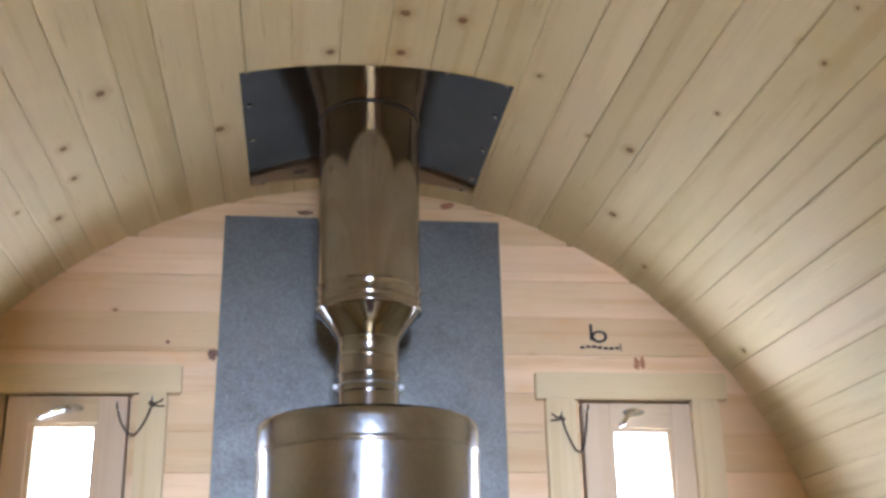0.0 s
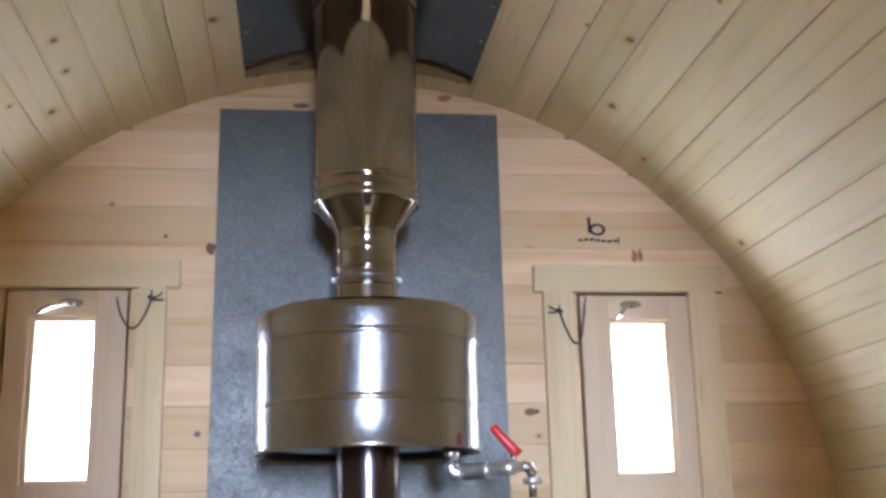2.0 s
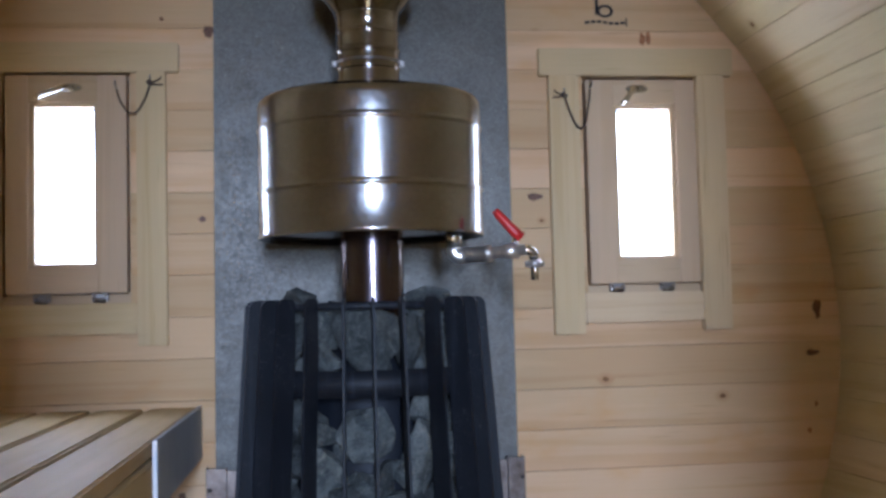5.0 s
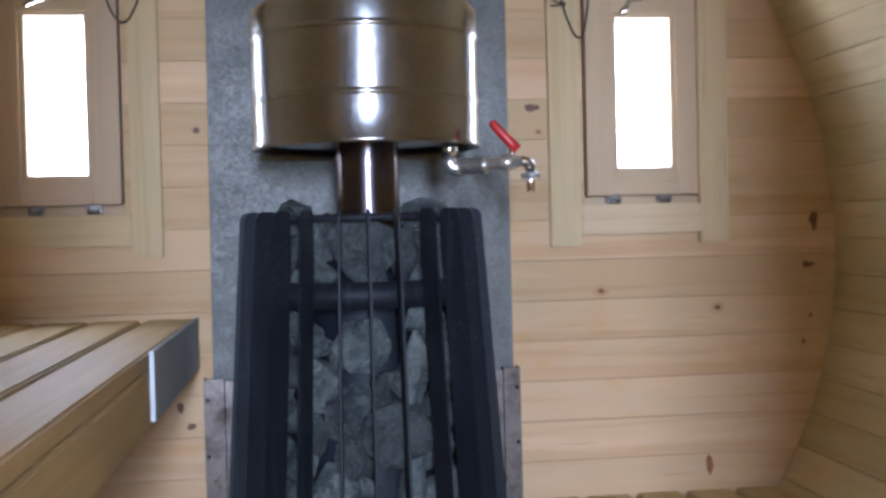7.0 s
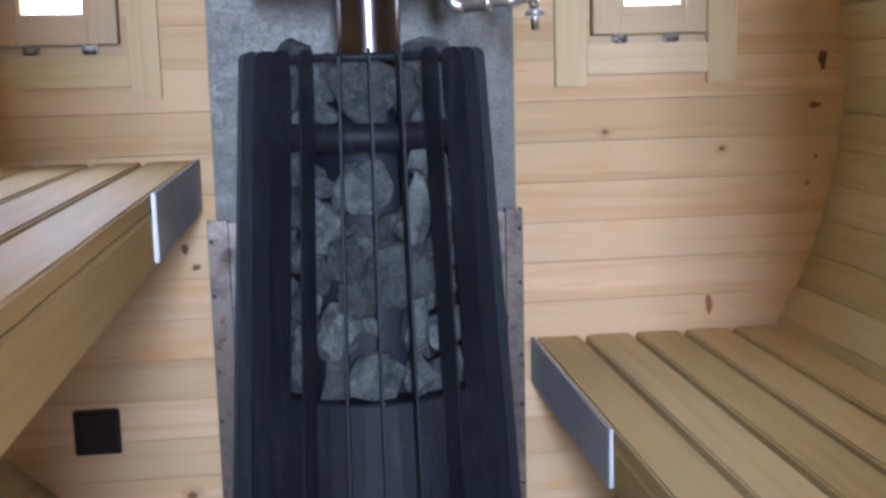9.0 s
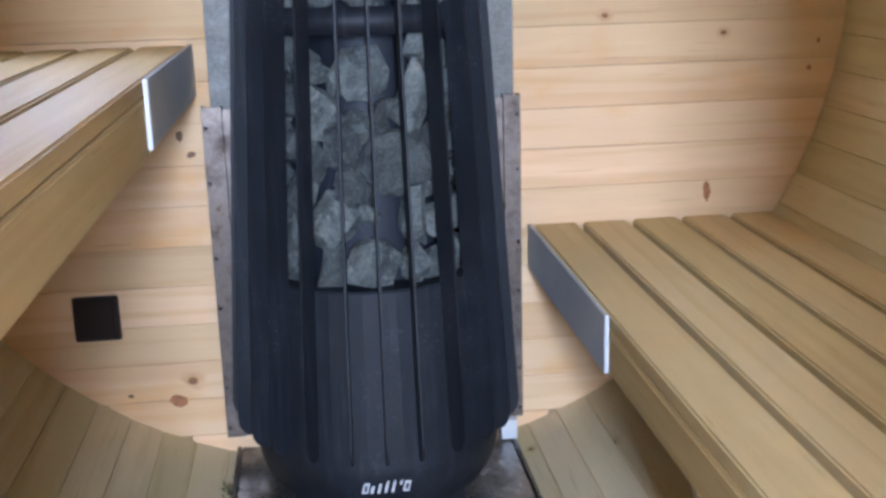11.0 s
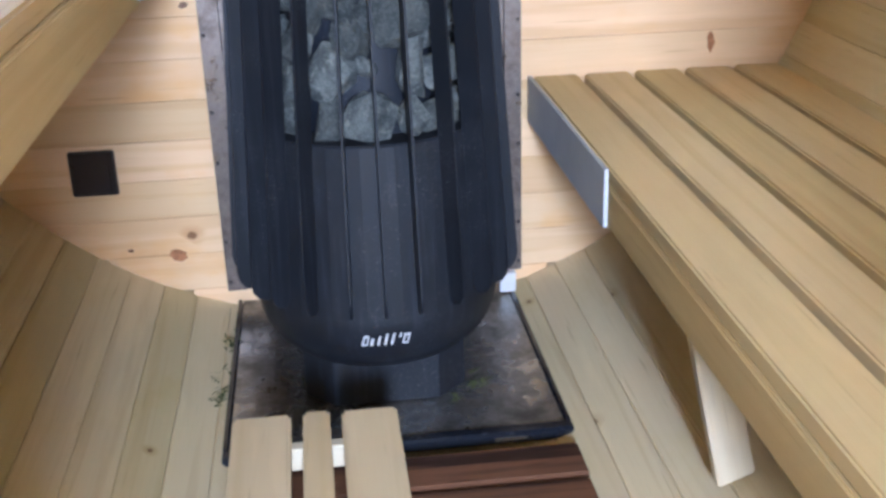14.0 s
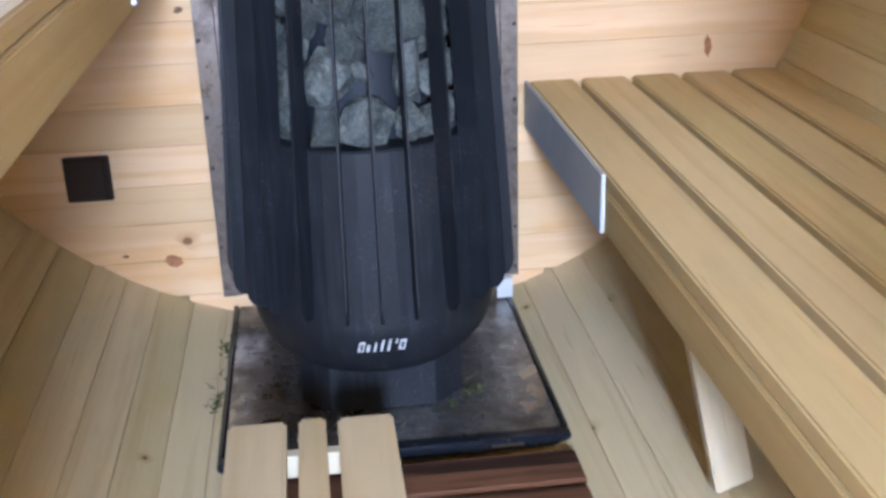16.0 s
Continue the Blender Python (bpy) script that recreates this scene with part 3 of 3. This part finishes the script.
flash_sheet = part("sheet", joined(bm, upper), M_SHEET, flash)
# dark ring added for the dark of the gap between flue and sheet
seam = []
for i in range(49):
    a = 2 * math.pi * i / 48
    sx = FX + 0.1005 * math.cos(a)
    seam.append((sx, AY + 0.1005 * math.sin(a), CZ + math.sqrt((R - 0.0035) ** 2 - sx * sx)))
part("gap_ring", tube(seam, 0.0016, 6, False), M_INK, flash, "thin dark ring for the gap round the flue")
for p in edge:
    n = Vector((-p.x, 0, CZ - p.z)).normalized()
    part("screw", screw_head(p + n * 0.001, n, 0.0045), M_CHROME, flash_sheet, "bright screw head")

# ---- flue and water tank ----
flue = thing("flue_pipe", "shiny stainless flue pipe with a wide insulated upper length", "flue", (FX, AY, 1.5253))
part("narrow_pipe", lathe([(0.0570, 1.5151), (0.0570, 1.5663), *bead(0.0570, 1.5785, 0.004, 0.002), *bead(0.0570, 1.6103, 0.006, 0.003), (0.0570, 1.6359), *bead(0.0570, 1.6440, 0.004, 0.002), (0.0570, 1.6747), (0.060, 1.6778), (0.0570, 1.6809)], FX, AY), M_STEEL, flue)
part("cone", lathe([(0.058, 1.6747), (0.058, 1.6809), (0.0950, 1.7280), (0.0975, 1.7320)], FX, AY), M_CONE, flue)
part("wide_pipe", lathe([(0.0975, 1.7300), (0.1020, 1.7320), (0.1020, 1.7382), (0.0995, 1.7423), *bead(0.0990, 1.7515, 0.004, 0.002), *bead(0.0990, 1.7740, 0.006, 0.003), (0.0990, 1.8016), (0.0990, 1.9243), (0.0990, 2.125), (0.0990, 2.18)], FX, AY, 80), M_STEEL, flue)
part("clamp", joined(lathe([(0.0576, 1.5883), (0.0592, 1.5888), (0.0592, 1.5929), (0.0576, 1.5934)], FX, AY), box(FX - 0.066, FX - 0.056, AY - 0.004, AY + 0.004, 1.5857, 1.5959, 0.001), box(FX + 0.056, FX + 0.066, AY - 0.004, AY + 0.004, 1.5857, 1.5959, 0.001)), M_SCREW, flue)

tank = thing("water_tank", "round shiny steel water tank fitted round the flue", "water tank", (FX, AY, 1.2720))
TR = 0.2020
part("body", lathe([(0.06, 1.2849), (0.19, 1.2829), (TR - 0.004, 1.2789), (TR - 0.002, 1.2700), (TR + 0.001, 1.2700), (TR + 0.001, 1.2760), (TR, 1.2789), (TR, 1.3265), *bead(TR, 1.3523, 0.005, 0.0025), (TR, 1.4059), *bead(TR, 1.4634, 0.005, 0.0025), (TR, 1.5001), (TR - 0.001, 1.5110), (TR - 0.006, 1.5182), (TR - 0.012, 1.5212), (0.10, 1.5253), (0.056, 1.5274)], FX, AY, 96), M_TANK, tank)
part("lower_flue", lathe([(0.0565, 1.0700), (0.0565, 1.1697), (0.0565, 1.2869)], FX, AY), M_BLUED, tank, "heat-blued steel flue stub")

tap = thing("water_tap", "nickel-plated ball valve tap with a red lever under the tank", "tap", (FX + 0.135, AY - 0.12, 1.2330))
TX, TY, TZ = FX + 0.134, AY - 0.118, 1.2301
nut = tube([(TX, TY, 1.2398), (TX, TY, 1.2515), (TX, TY, 1.2515), (TX, TY, 1.2700), (TX, TY, 1.2700), (TX, TY, 1.2789)], [0.012, 0.012, 0.014, 0.014, 0.011, 0.011], 6)
part("nut", nut, M_CHROME, tap)
part("elbow", tube(arc((TX, TY, 1.2437), (TX, TY, TZ - 0.006), (TX + 0.016, TY - 0.001, TZ), 8), 0.0125, 14), M_BRASS, tap)
part("coupling", tube([(TX + 0.014, TY, TZ), (TX + 0.014, TY, TZ), (TX + 0.052, TY - 0.003, TZ + 0.002), (TX + 0.052, TY - 0.003, TZ + 0.002), (TX + 0.066, TY - 0.004, TZ + 0.003)], [0.010, 0.0135, 0.0135, 0.0145, 0.0145], 8), M_BRASS, tap)
valve = part("valve_body", tube([(TX + 0.064, TY - 0.004, TZ + 0.003), (TX + 0.086, TY - 0.005, TZ + 0.005), (TX + 0.088, TY - 0.005, TZ + 0.005), (TX + 0.112, TY - 0.006, TZ + 0.007), (TX + 0.114, TY - 0.006, TZ + 0.007), (TX + 0.124, TY - 0.007, TZ + 0.008)], [0.010, 0.010, 0.0135, 0.0135, 0.0095, 0.0095], 12), M_BRASS, tap)
part("stem", tube([(TX + 0.108, TY - 0.006, TZ + 0.01), (TX + 0.108, TY - 0.006, TZ + 0.033)], 0.0055, 10), M_CHROME, tap)
lever = tube([(TX + 0.117, TY - 0.006, TZ + 0.028), (TX + 0.108, TY - 0.006, TZ + 0.037), (TX + 0.076, TY - 0.006, TZ + 0.072), (TX + 0.073, TY - 0.006, TZ + 0.077)], [0.010, 0.0095, 0.0075, 0.005], 6)
part("lever", lever, M_RED, valve, "red plastic lever")
part("spout", joined(tube(arc((TX + 0.122, TY - 0.007, TZ + 0.008), (TX + 0.138, TY - 0.009, TZ + 0.009), (TX + 0.138, TY - 0.012, TZ - 0.008), 8), 0.009, 12), tube([(TX + 0.138, TY - 0.012, TZ - 0.006), (TX + 0.138, TY - 0.014, TZ - 0.045)], 0.0068, 12)), M_CHROME, tap)
part("collar", joined(tube([(TX + 0.138, TY - 0.012, TZ - 0.012), (TX + 0.138, TY - 0.013, TZ - 0.022)], 0.0125, 8), tube([(TX + 0.122, TY - 0.013, TZ - 0.017), (TX + 0.154, TY - 0.013, TZ - 0.017)], 0.0045, 8)), M_BRASS, tap)

# ---- stove ----
stove = thing("sauna_stove", "matt black ribbed steel sauna stove with a stone basket", "stove", (AX, AY, 0.055))


def tip_r(z):
    return 0.2185 + (1.13 - z) * 0.066


def root_r(z):
    return tip_r(z) - 0.043


SEG = 72
part("drum", lathe([(0.05, 0.573), (0.17, 0.576), (root_r(0.57) - 0.003, 0.576), (root_r(0.57), 0.572), (root_r(0.45), 0.45), (root_r(0.30), 0.30), (root_r(0.27), 0.266)], AX, AY, 46, False, radians(-90.0), False), M_BLACK, stove)
part("bowl", lathe([(root_r(0.29) - 0.004, 0.285), (root_r(0.27) - 0.001, 0.264), (0.231, 0.246), (0.226, 0.218), (0.216, 0.190), (0.200, 0.166), (0.182, 0.150), (0.165, 0.143), (0.120, 0.140)], AX, AY, SEG), M_BLACK, stove)
HB, CB = 0.153, 0.055
corners = [(-HB + CB, -HB), (HB - CB, -HB), (HB, -HB + CB), (HB, HB - CB), (HB - CB, HB), (-HB + CB, HB), (-HB, HB - CB), (-HB, -HB + CB)]
base = bmesh.new()
rows = [[base.verts.new((AX + u, AY + v, z)) for u, v in corners] for z in (0.0555, 0.150)]
for i in range(8):
    base.faces.new((rows[0][i], rows[0][(i + 1) % 8], rows[1][(i + 1) % 8], rows[1][i]))
base.faces.new(list(reversed(rows[0])))
base.faces.new(rows[-1])
bmesh.ops.recalc_face_normals(base, faces=base.faces[:])
bmesh.ops.bevel(base, geom=base.edges[:], offset=0.002, segments=1, affect='EDGES', clamp_overlap=True)
part("base", base, M_BLACK, stove)
part("firebox_core", lathe([(0.150, 0.573), (0.135, 0.78), (0.115, 0.97), (0.095, 1.07), (0.075, 1.10), (0.055, 1.105)], AX, AY, 48), M_CORE, stove)
for z0, z1 in ((0.996, 1.041), (1.141, 1.154)):
    part("ring", lathe([(root_r(z0) - 0.004, z0), (root_r(z0) + 0.0005, z0), (root_r(z1) + 0.0005, z1), (root_r(z1) - 0.004, z1), (root_r(z0) - 0.004, z0)], AX, AY, SEG), M_BLACK, stove)


def fin(phi, lean=1.0):
    """One upright rib; phi: degrees round from the side that faces the room, lean: how far its blade turns with it."""
    tip = Vector((math.sin(radians(phi)), -math.cos(radians(phi)), 0))
    a = radians(phi * lean)
    out = Vector((math.sin(a), -math.cos(a), 0))
    flat = Vector((math.cos(a), math.sin(a), 0))
    prof = [(0.0, 1.125), (0.0, 1.150), (-0.004, 1.157), (-0.011, 1.161), (-0.032, 1.161), (-0.039, 1.157), (-0.043, 1.08), (-0.044, 0.58), (-0.048, 0.284), (-0.034, 0.274), (-0.014, 0.282), (-0.004, 0.296), (0.0, 0.312)]
    bm = bmesh.new()
    sides = []
    for s in (-0.002, 0.002):
        sides.append([bm.verts.new(Vector((AX, AY, 0)) + tip * tip_r(z) + out * d + flat * s + Vector((0, 0, z))) for d, z in prof])
    n = len(prof)
    bm.faces.new(sides[0])
    bm.faces.new(list(reversed(sides[1])))
    for i in range(n):
        bm.faces.new((sides[0][i], sides[1][i], sides[1][(i + 1) % n], sides[0][(i + 1) % n]))
    bmesh.ops.recalc_face_normals(bm, faces=bm.faces[:])
    return bm


half_turn = [13.0, 30.5, 46.0, 58.0, 72.0] + [72.0 + 18.0 * i for i in range(1, 6)]
for phi in [0.0] + half_turn + [-q for q in half_turn] + [180.0]:
    part("rib", fin(phi, 0.35 if abs(phi) < 20 else 1.0), M_BLACK, stove)

# maker's badge: seven slanted chrome shapes
badge = Vector((-0.008, 0, 0.226))
for i in range(7):
    x = badge.x - 0.036 + i * 0.012
    hgt = (0.019, 0.013, 0.017, 0.022, 0.022, 0.009, 0.019)[i]
    w = (0.011, 0.006, 0.0045, 0.0045, 0.0045, 0.004, 0.011)[i]
    low = badge.z - 0.010 + (0.013 if i == 5 else 0.0)
    yb = AY - math.sqrt(0.2275 ** 2 - (x - AX) ** 2)
    b = box(x - w / 2, x + w / 2, yb - 0.0035, yb + 0.004, low, low + hgt, 0.0006)
    if w > 0.01:
        hole = box(x - w / 2 + 0.0032, x + w / 2 - 0.0030, yb - 0.0038, yb - 0.0034, low + 0.004, low + hgt - 0.004, 0)
        for v in hole.verts:
            v.co.x += (v.co.z - badge.z) * 0.25
    for v in b.verts:
        v.co.x += (v.co.z - badge.z) * 0.25
    bar = part("badge_bar", b, M_BADGE, stove, "small raised chrome badge bar")
    if w > 0.01:
        part("badge_slot", hole, M_BLACK, bar, "black slot")

# ---- stones ----
def rock(cx, cy, cz, hx, hy, hz, seed):
    """An angular broken stone."""
    rng = random.Random(seed)
    bm = bmesh.new()
    for _ in range(17):
        v = Vector((rng.gauss(0, 1), rng.gauss(0, 1), rng.gauss(0, 1))).normalized() * rng.uniform(0.86, 1.1)
        v = Vector([max(-0.86, min(0.86, c)) for c in v])
        bm.verts.new(v)
    res = bmesh.ops.convex_hull(bm, input=bm.verts[:])
    loose = [g for g in res["geom_interior"] if isinstance(g, bmesh.types.BMVert)] + [v for v in bm.verts if not v.link_faces]
    bmesh.ops.delete(bm, geom=list(set(loose)), context='VERTS')
    bmesh.ops.dissolve_limit(bm, angle_limit=radians(14), verts=bm.verts[:], edges=bm.edges[:])
    bmesh.ops.bevel(bm, geom=bm.edges[:], offset=0.022, segments=1, affect='EDGES', clamp_overlap=True)
    bmesh.ops.triangulate(bm, faces=bm.faces[:])
    bmesh.ops.subdivide_edges(bm, edges=bm.edges[:], cuts=1, use_grid_fill=True)
    turn = Euler((rng.uniform(-0.4, 0.4), rng.uniform(-0.4, 0.4), rng.uniform(0, 3))).to_matrix()
    for v in bm.verts:
        n = noise.noise(v.co * 2.3 + Vector((seed, 0, 0))) * 0.05 + noise.noise(v.co * 6 + Vector((0, seed, 0))) * 0.03
        v.co = (turn @ v.co) * (1 + n) / 0.93
        v.co = Vector((v.co.x * hx, v.co.y * hy, v.co.z * hz))
    me = mesh_of("sauna_stone", bm)
    me.materials.append(M_STONE)
    ob = new("sauna_stone", me)
    ob.location = (cx, cy, cz)
    return tagged(ob, "rough broken grey-green stone lying in the stove basket", "stone", "stones in the stove")


BIG = [(-0.004, 1.091, 0.047, 0.052), (-0.083, 1.112, 0.025, 0.040), (-0.078, 1.058, 0.023, 0.021), (-0.132, 1.098, 0.016, 0.057), (0.063, 1.084, 0.021, 0.047),
       (0.074, 1.136, 0.021, 0.017), (0.127, 1.101, 0.016, 0.049), (-0.014, 0.935, 0.040, 0.040), (-0.064, 0.871, 0.045, 0.053), (0.064, 0.891, 0.029, 0.059),
       (0.081, 0.968, 0.019, 0.027), (-0.028, 0.843, 0.030, 0.025), (-0.045, 0.810, 0.036, 0.040), (0.041, 0.781, 0.046, 0.055), (-0.031, 0.739, 0.034, 0.043),
       (-0.093, 0.792, 0.017, 0.043), (-0.065, 0.688, 0.036, 0.046), (0.069, 0.693, 0.023, 0.053), (-0.007, 0.610, 0.041, 0.042), (0.069, 0.610, 0.026, 0.038),
       (-0.074, 0.609, 0.028, 0.036), (-0.007, 0.705, 0.017, 0.023), (-0.081, 0.935, 0.023, 0.021), (0.017, 0.862, 0.013, 0.030)]
for i, (dx, z, hx, hz) in enumerate(BIG):
    rr = root_r(z) - 0.028 - 0.004 * (i % 3)
    rock(AX + dx, AY - math.sqrt(rr * rr - dx * dx), z, hx * 1.24, min(0.025, hx * 1.0), hz * 1.2, 100 + i)
for i, (x, z, h) in enumerate([(-0.128, 1.166, 0.030), (0.112, 1.166, 0.036), (-0.045, 1.135, 0.03), (0.03, 1.13, 0.032)]):
    rock(x, -0.295, z, h * 1.2, 0.04, 0.020, 160 + i)
# stones behind the outer ribs, all round the basket
rng = random.Random(7)
n = 0
for row in range(8):
    z = 0.612 + row * 0.068
    for k in range(22):
        phi = k * 360 / 22 + (row % 2) * 8 + rng.uniform(-3, 3)
        if abs((phi + 180) % 360 - 180) < 33:
            continue
        rr = root_r(z) - 0.033
        rock(AX + rr * math.sin(radians(phi)), AY - rr * math.cos(radians(phi)), z + rng.uniform(-0.012, 0.012), rng.uniform(0.024, 0.033), 0.027, rng.uniform(0.034, 0.046), 300 + n)
        n += 1
# small stones in the gaps
for i in range(16):
    dx, z = rng.uniform(-0.11, 0.11), 0.60 + 0.034 * i
    rr = root_r(z) - 0.050
    rock(AX + dx, AY - math.sqrt(rr * rr - dx * dx), z, rng.uniform(0.016, 0.026), 0.018, rng.uniform(0.02, 0.03), 700 + i)

# ---- floor tray under the stove ----
tray = thing("floor_tray", "black steel floor tray with a grimy metal sheet under the stove", "floor tray", (0, -0.3, 0.04))
X0, X1, Y0, Y1 = -0.308, 0.316, -0.656, -0.004
part("sheet", box(X0 + 0.012, X1 - 0.012, Y0 + 0.030, Y1, 0.0490, 0.0535, 0.0006), M_TRAY, tray)
part("pan", box(X0 + 0.002, X1 - 0.002, Y0 + 0.002, Y1, 0.036, 0.0485, 0.001), M_TRAYBLACK, tray)
front_rim = part("rim", box(X0, X1, Y0 - 0.004, Y0 + 0.024, 0.034, 0.058, 0.004, 2), M_TRAYBLACK, tray)
for x0 in (X0, X1 - 0.010):
    part("rim", box(x0, x0 + 0.010, Y0 + 0.0245, Y1, 0.036, 0.058, 0.002), M_TRAYBLACK, tray)
part("rim_plate", box(0.172, 0.230, Y0 - 0.006, Y0 - 0.0042, 0.043, 0.049, 0.0004), M_SCREW, front_rim, "small pale metal strip on the rim")

# dry moss and straw at the tray's edge
litter = bmesh.new()
rng = random.Random(5)
for cx, cy, n in ((-0.316, -0.20, 34), (-0.322, -0.42, 30), (0.165, -0.46, 22), (-0.16, -0.42, 12), (-0.317, -0.32, 10), (0.12, -0.52, 8)):
    for _ in range(n):
        x, y = cx + rng.gauss(0, 0.010), cy + rng.gauss(0, 0.018)
        z = (0.0550 if X0 < x < X1 else CZ - math.sqrt(R * R - x * x) + 0.001)
        a, l = rng.uniform(0, 6.28), rng.uniform(0.008, 0.026)
        p, q = Vector((x, y, z)), Vector((x + l * math.cos(a), y + l * math.sin(a), z + rng.uniform(0, 0.007)))
        s = Vector((-math.sin(a), math.cos(a), 0.3)) * 0.0022
        litter.faces.new([litter.verts.new(v) for v in (p - s, q - s * 0.4, q + s * 0.4, p + s)])
solo("dry_moss", litter, M_MOSS, "dry moss and straw scraps along the tray edge", "litter", kind="stuff")

# ---- vent cover on the end wall ----
vent = thing("wall_vent", "square dark brown plastic vent cover on the plank wall", "vent", (-0.582, 0, 0.329))
part("frame", joined(box(-0.6305, -0.534, -0.010, -0.0005, 0.329, 0.429, 0.003, 2)), M_DARKPLASTIC, vent)
part("slide", box(-0.6255, -0.547, -0.0135, -0.0102, 0.334, 0.424, 0.0015), M_DARKPLASTIC, vent)
for i in range(9):
    part("ridge", box(-0.5435, -0.5395, -0.0118, -0.0102, 0.342 + i * 0.009, 0.346 + i * 0.009, 0.0005), M_DARKPLASTIC, vent)


# ---- benches ----
def bench(name, label, x, top, side, slats, turn, length, fascia_low, plate_len, plate, pitch=0.1130, width=0.0970):
    """A slatted bench along the barrel; side: +1 runs outward to +x. Built along its own front edge, then turned."""
    m = Matrix.Translation((x, 0, 0)) @ Matrix.Rotation(radians(turn), 4, 'Z')
    holder = thing(name, label, "bench", (x, 0, top - 0.1))

    def put(nm, bm, mat, lab=""):
        bm.transform(m)
        return part(nm, bm, mat, holder, lab)
    for i in range(slats):
        a, b = i * pitch, i * pitch + width
        far = length
        if side < 0:
            while far > 0.3 and abs((m @ Vector((side * b, -far, 0))).x) > circle_x(top) - 0.004:
                far -= 0.02
        x0, x1 = sorted((side * a, side * b))
        put("slat", box(x0, x1, -far, -0.004 - 0.002 * (i % 2), top - 0.028, top, 0.0035, 2, 1), M_BENCH)
    x0, x1 = sorted((side * -0.005, side * 0.021))
    put("front_rail", box(x0, x1, -length, -0.006, fascia_low, top - 0.0285, 0.003, 2, 1), M_BENCH)
    for y in (0.03, 0.72, 1.45, 2.1):
        if y < length:
            reach = slats * pitch - 0.02
            while reach > 0.1 and abs((m @ Vector((side * reach, -y - 0.03, 0))).x) > circle_x(fascia_low + 0.05) - 0.01:
                reach -= 0.02
            x0, x1 = sorted((side * 0.0215, side * reach))
            put("bearer", box(x0, x1, -y - 0.028, -y, top - 0.075, top - 0.0285, 0.002, 1, 0), M_LEGWOOD)
    z0, z1 = plate
    f0, f1 = sorted((side * -0.0085, side * -0.0055))
    face = box(f0, f1, -plate_len, -0.012, z0, z1, 0.0006)
    g0, g1 = sorted((side * -0.0128, side * -0.0055))
    lip = box(g0, g1, -plate_len - 0.0025, -plate_len, z0, z1, 0.0006)
    e0, e1 = sorted((side * -0.0130, side * -0.0105))
    outer = box(e0, e1, -plate_len - 0.0025, -0.012, z0, z1, 0.0006)
    put("heat_plate", joined(face, lip, outer), M_ALU, "galvanised heat plate on the bench edge")
    return holder


bench("upper_bench", "high sauna bench of pale yellowish wooden slats", -0.346, 0.950, -1, 6, -0.4, 2.25, 0.838, 0.660, (0.847, 0.953), 0.1060, 0.0930)
low_bench = bench("lower_bench", "low sauna bench of five pale wooden slats", 0.3705, 0.534, 1, 5, 0.0, 2.25, 0.436, 0.655, (0.436, 0.538))


def leaning_leg(y, top_x, low_x):
    """A flat leg that stands on the barrel's curve."""
    zl = CZ - math.sqrt(R * R - (low_x + 0.03) ** 2) + 0.004
    bm = box(-0.001, 0.055, y - 0.028, y, zl, 0.470, 0.003, 2, 2)
    for v in bm.verts:
        t = (v.co.z - zl) / (0.470 - zl)
        v.co.x += low_x + (top_x - low_x) * t
        v.co.z += (1 - t) * (v.co.x - low_x) * 0.40
    return bm


for y in (-0.945, -1.75):
    part("leg", leaning_leg(y, 0.388, 0.466), M_LEGWOOD, low_bench, "pale leaning leg board")

# ---- duckboard ----
duck = thing("duckboard", "dark heat-treated wooden duckboard on the barrel floor", "duckboard", (0, -1.4, 0.03))
for i in range(14):
    y = -0.714 - i * 0.1085
    part("board", box(-0.292 + 0.004 * (i % 3), 0.307 - 0.003 * (i % 2), y - 0.096, y, 0.038, 0.064, 0.004, 2, 0), M_BROWN, duck)
for x in (-0.16, 0.17):
    part("runner", box(x - 0.02, x + 0.02, -2.22, -0.74, 0.0185 + 0.002, 0.0378, 0.001, 1, 1), M_BROWN, duck)

# ---- step stool ----
stool = thing("step_stool", "low step stool of pale planed slats on the duckboard", "stool", (-0.14, -1.03, 0.064))
ZT = 0.215
for x0, x1, y0 in ((-0.2660, -0.1750, -0.792), (-0.1570, -0.1140, -0.789), (-0.0960, -0.0080, -0.795)):
    part("slat", box(x0, x1, -1.29, y0, ZT - 0.026, ZT, 0.005, 2, 1), M_STOOL, stool)
for y in (-0.835, -1.225):
    part("cross_rail", box(-0.248, -0.026, y - 0.022, y, ZT - 0.066, ZT - 0.0265, 0.002, 1, 0), M_LEGWOOD, stool)
    for x in (-0.2495, -0.0485):
        part("leg", box(x, x + 0.024, y - 0.066, y - 0.0225, 0.0642, ZT - 0.0265, 0.003, 1, 2), M_STOOL, stool)

# ---- outdoors ----
bm = bmesh.new()
bmesh.ops.create_grid(bm, x_segments=4, y_segments=4, size=400)
for v in bm.verts:
    v.co.z = -0.45
solo("ground", bm, M_GRASS, "green lawn outside the doorway and windows", "lawn", kind="structure")
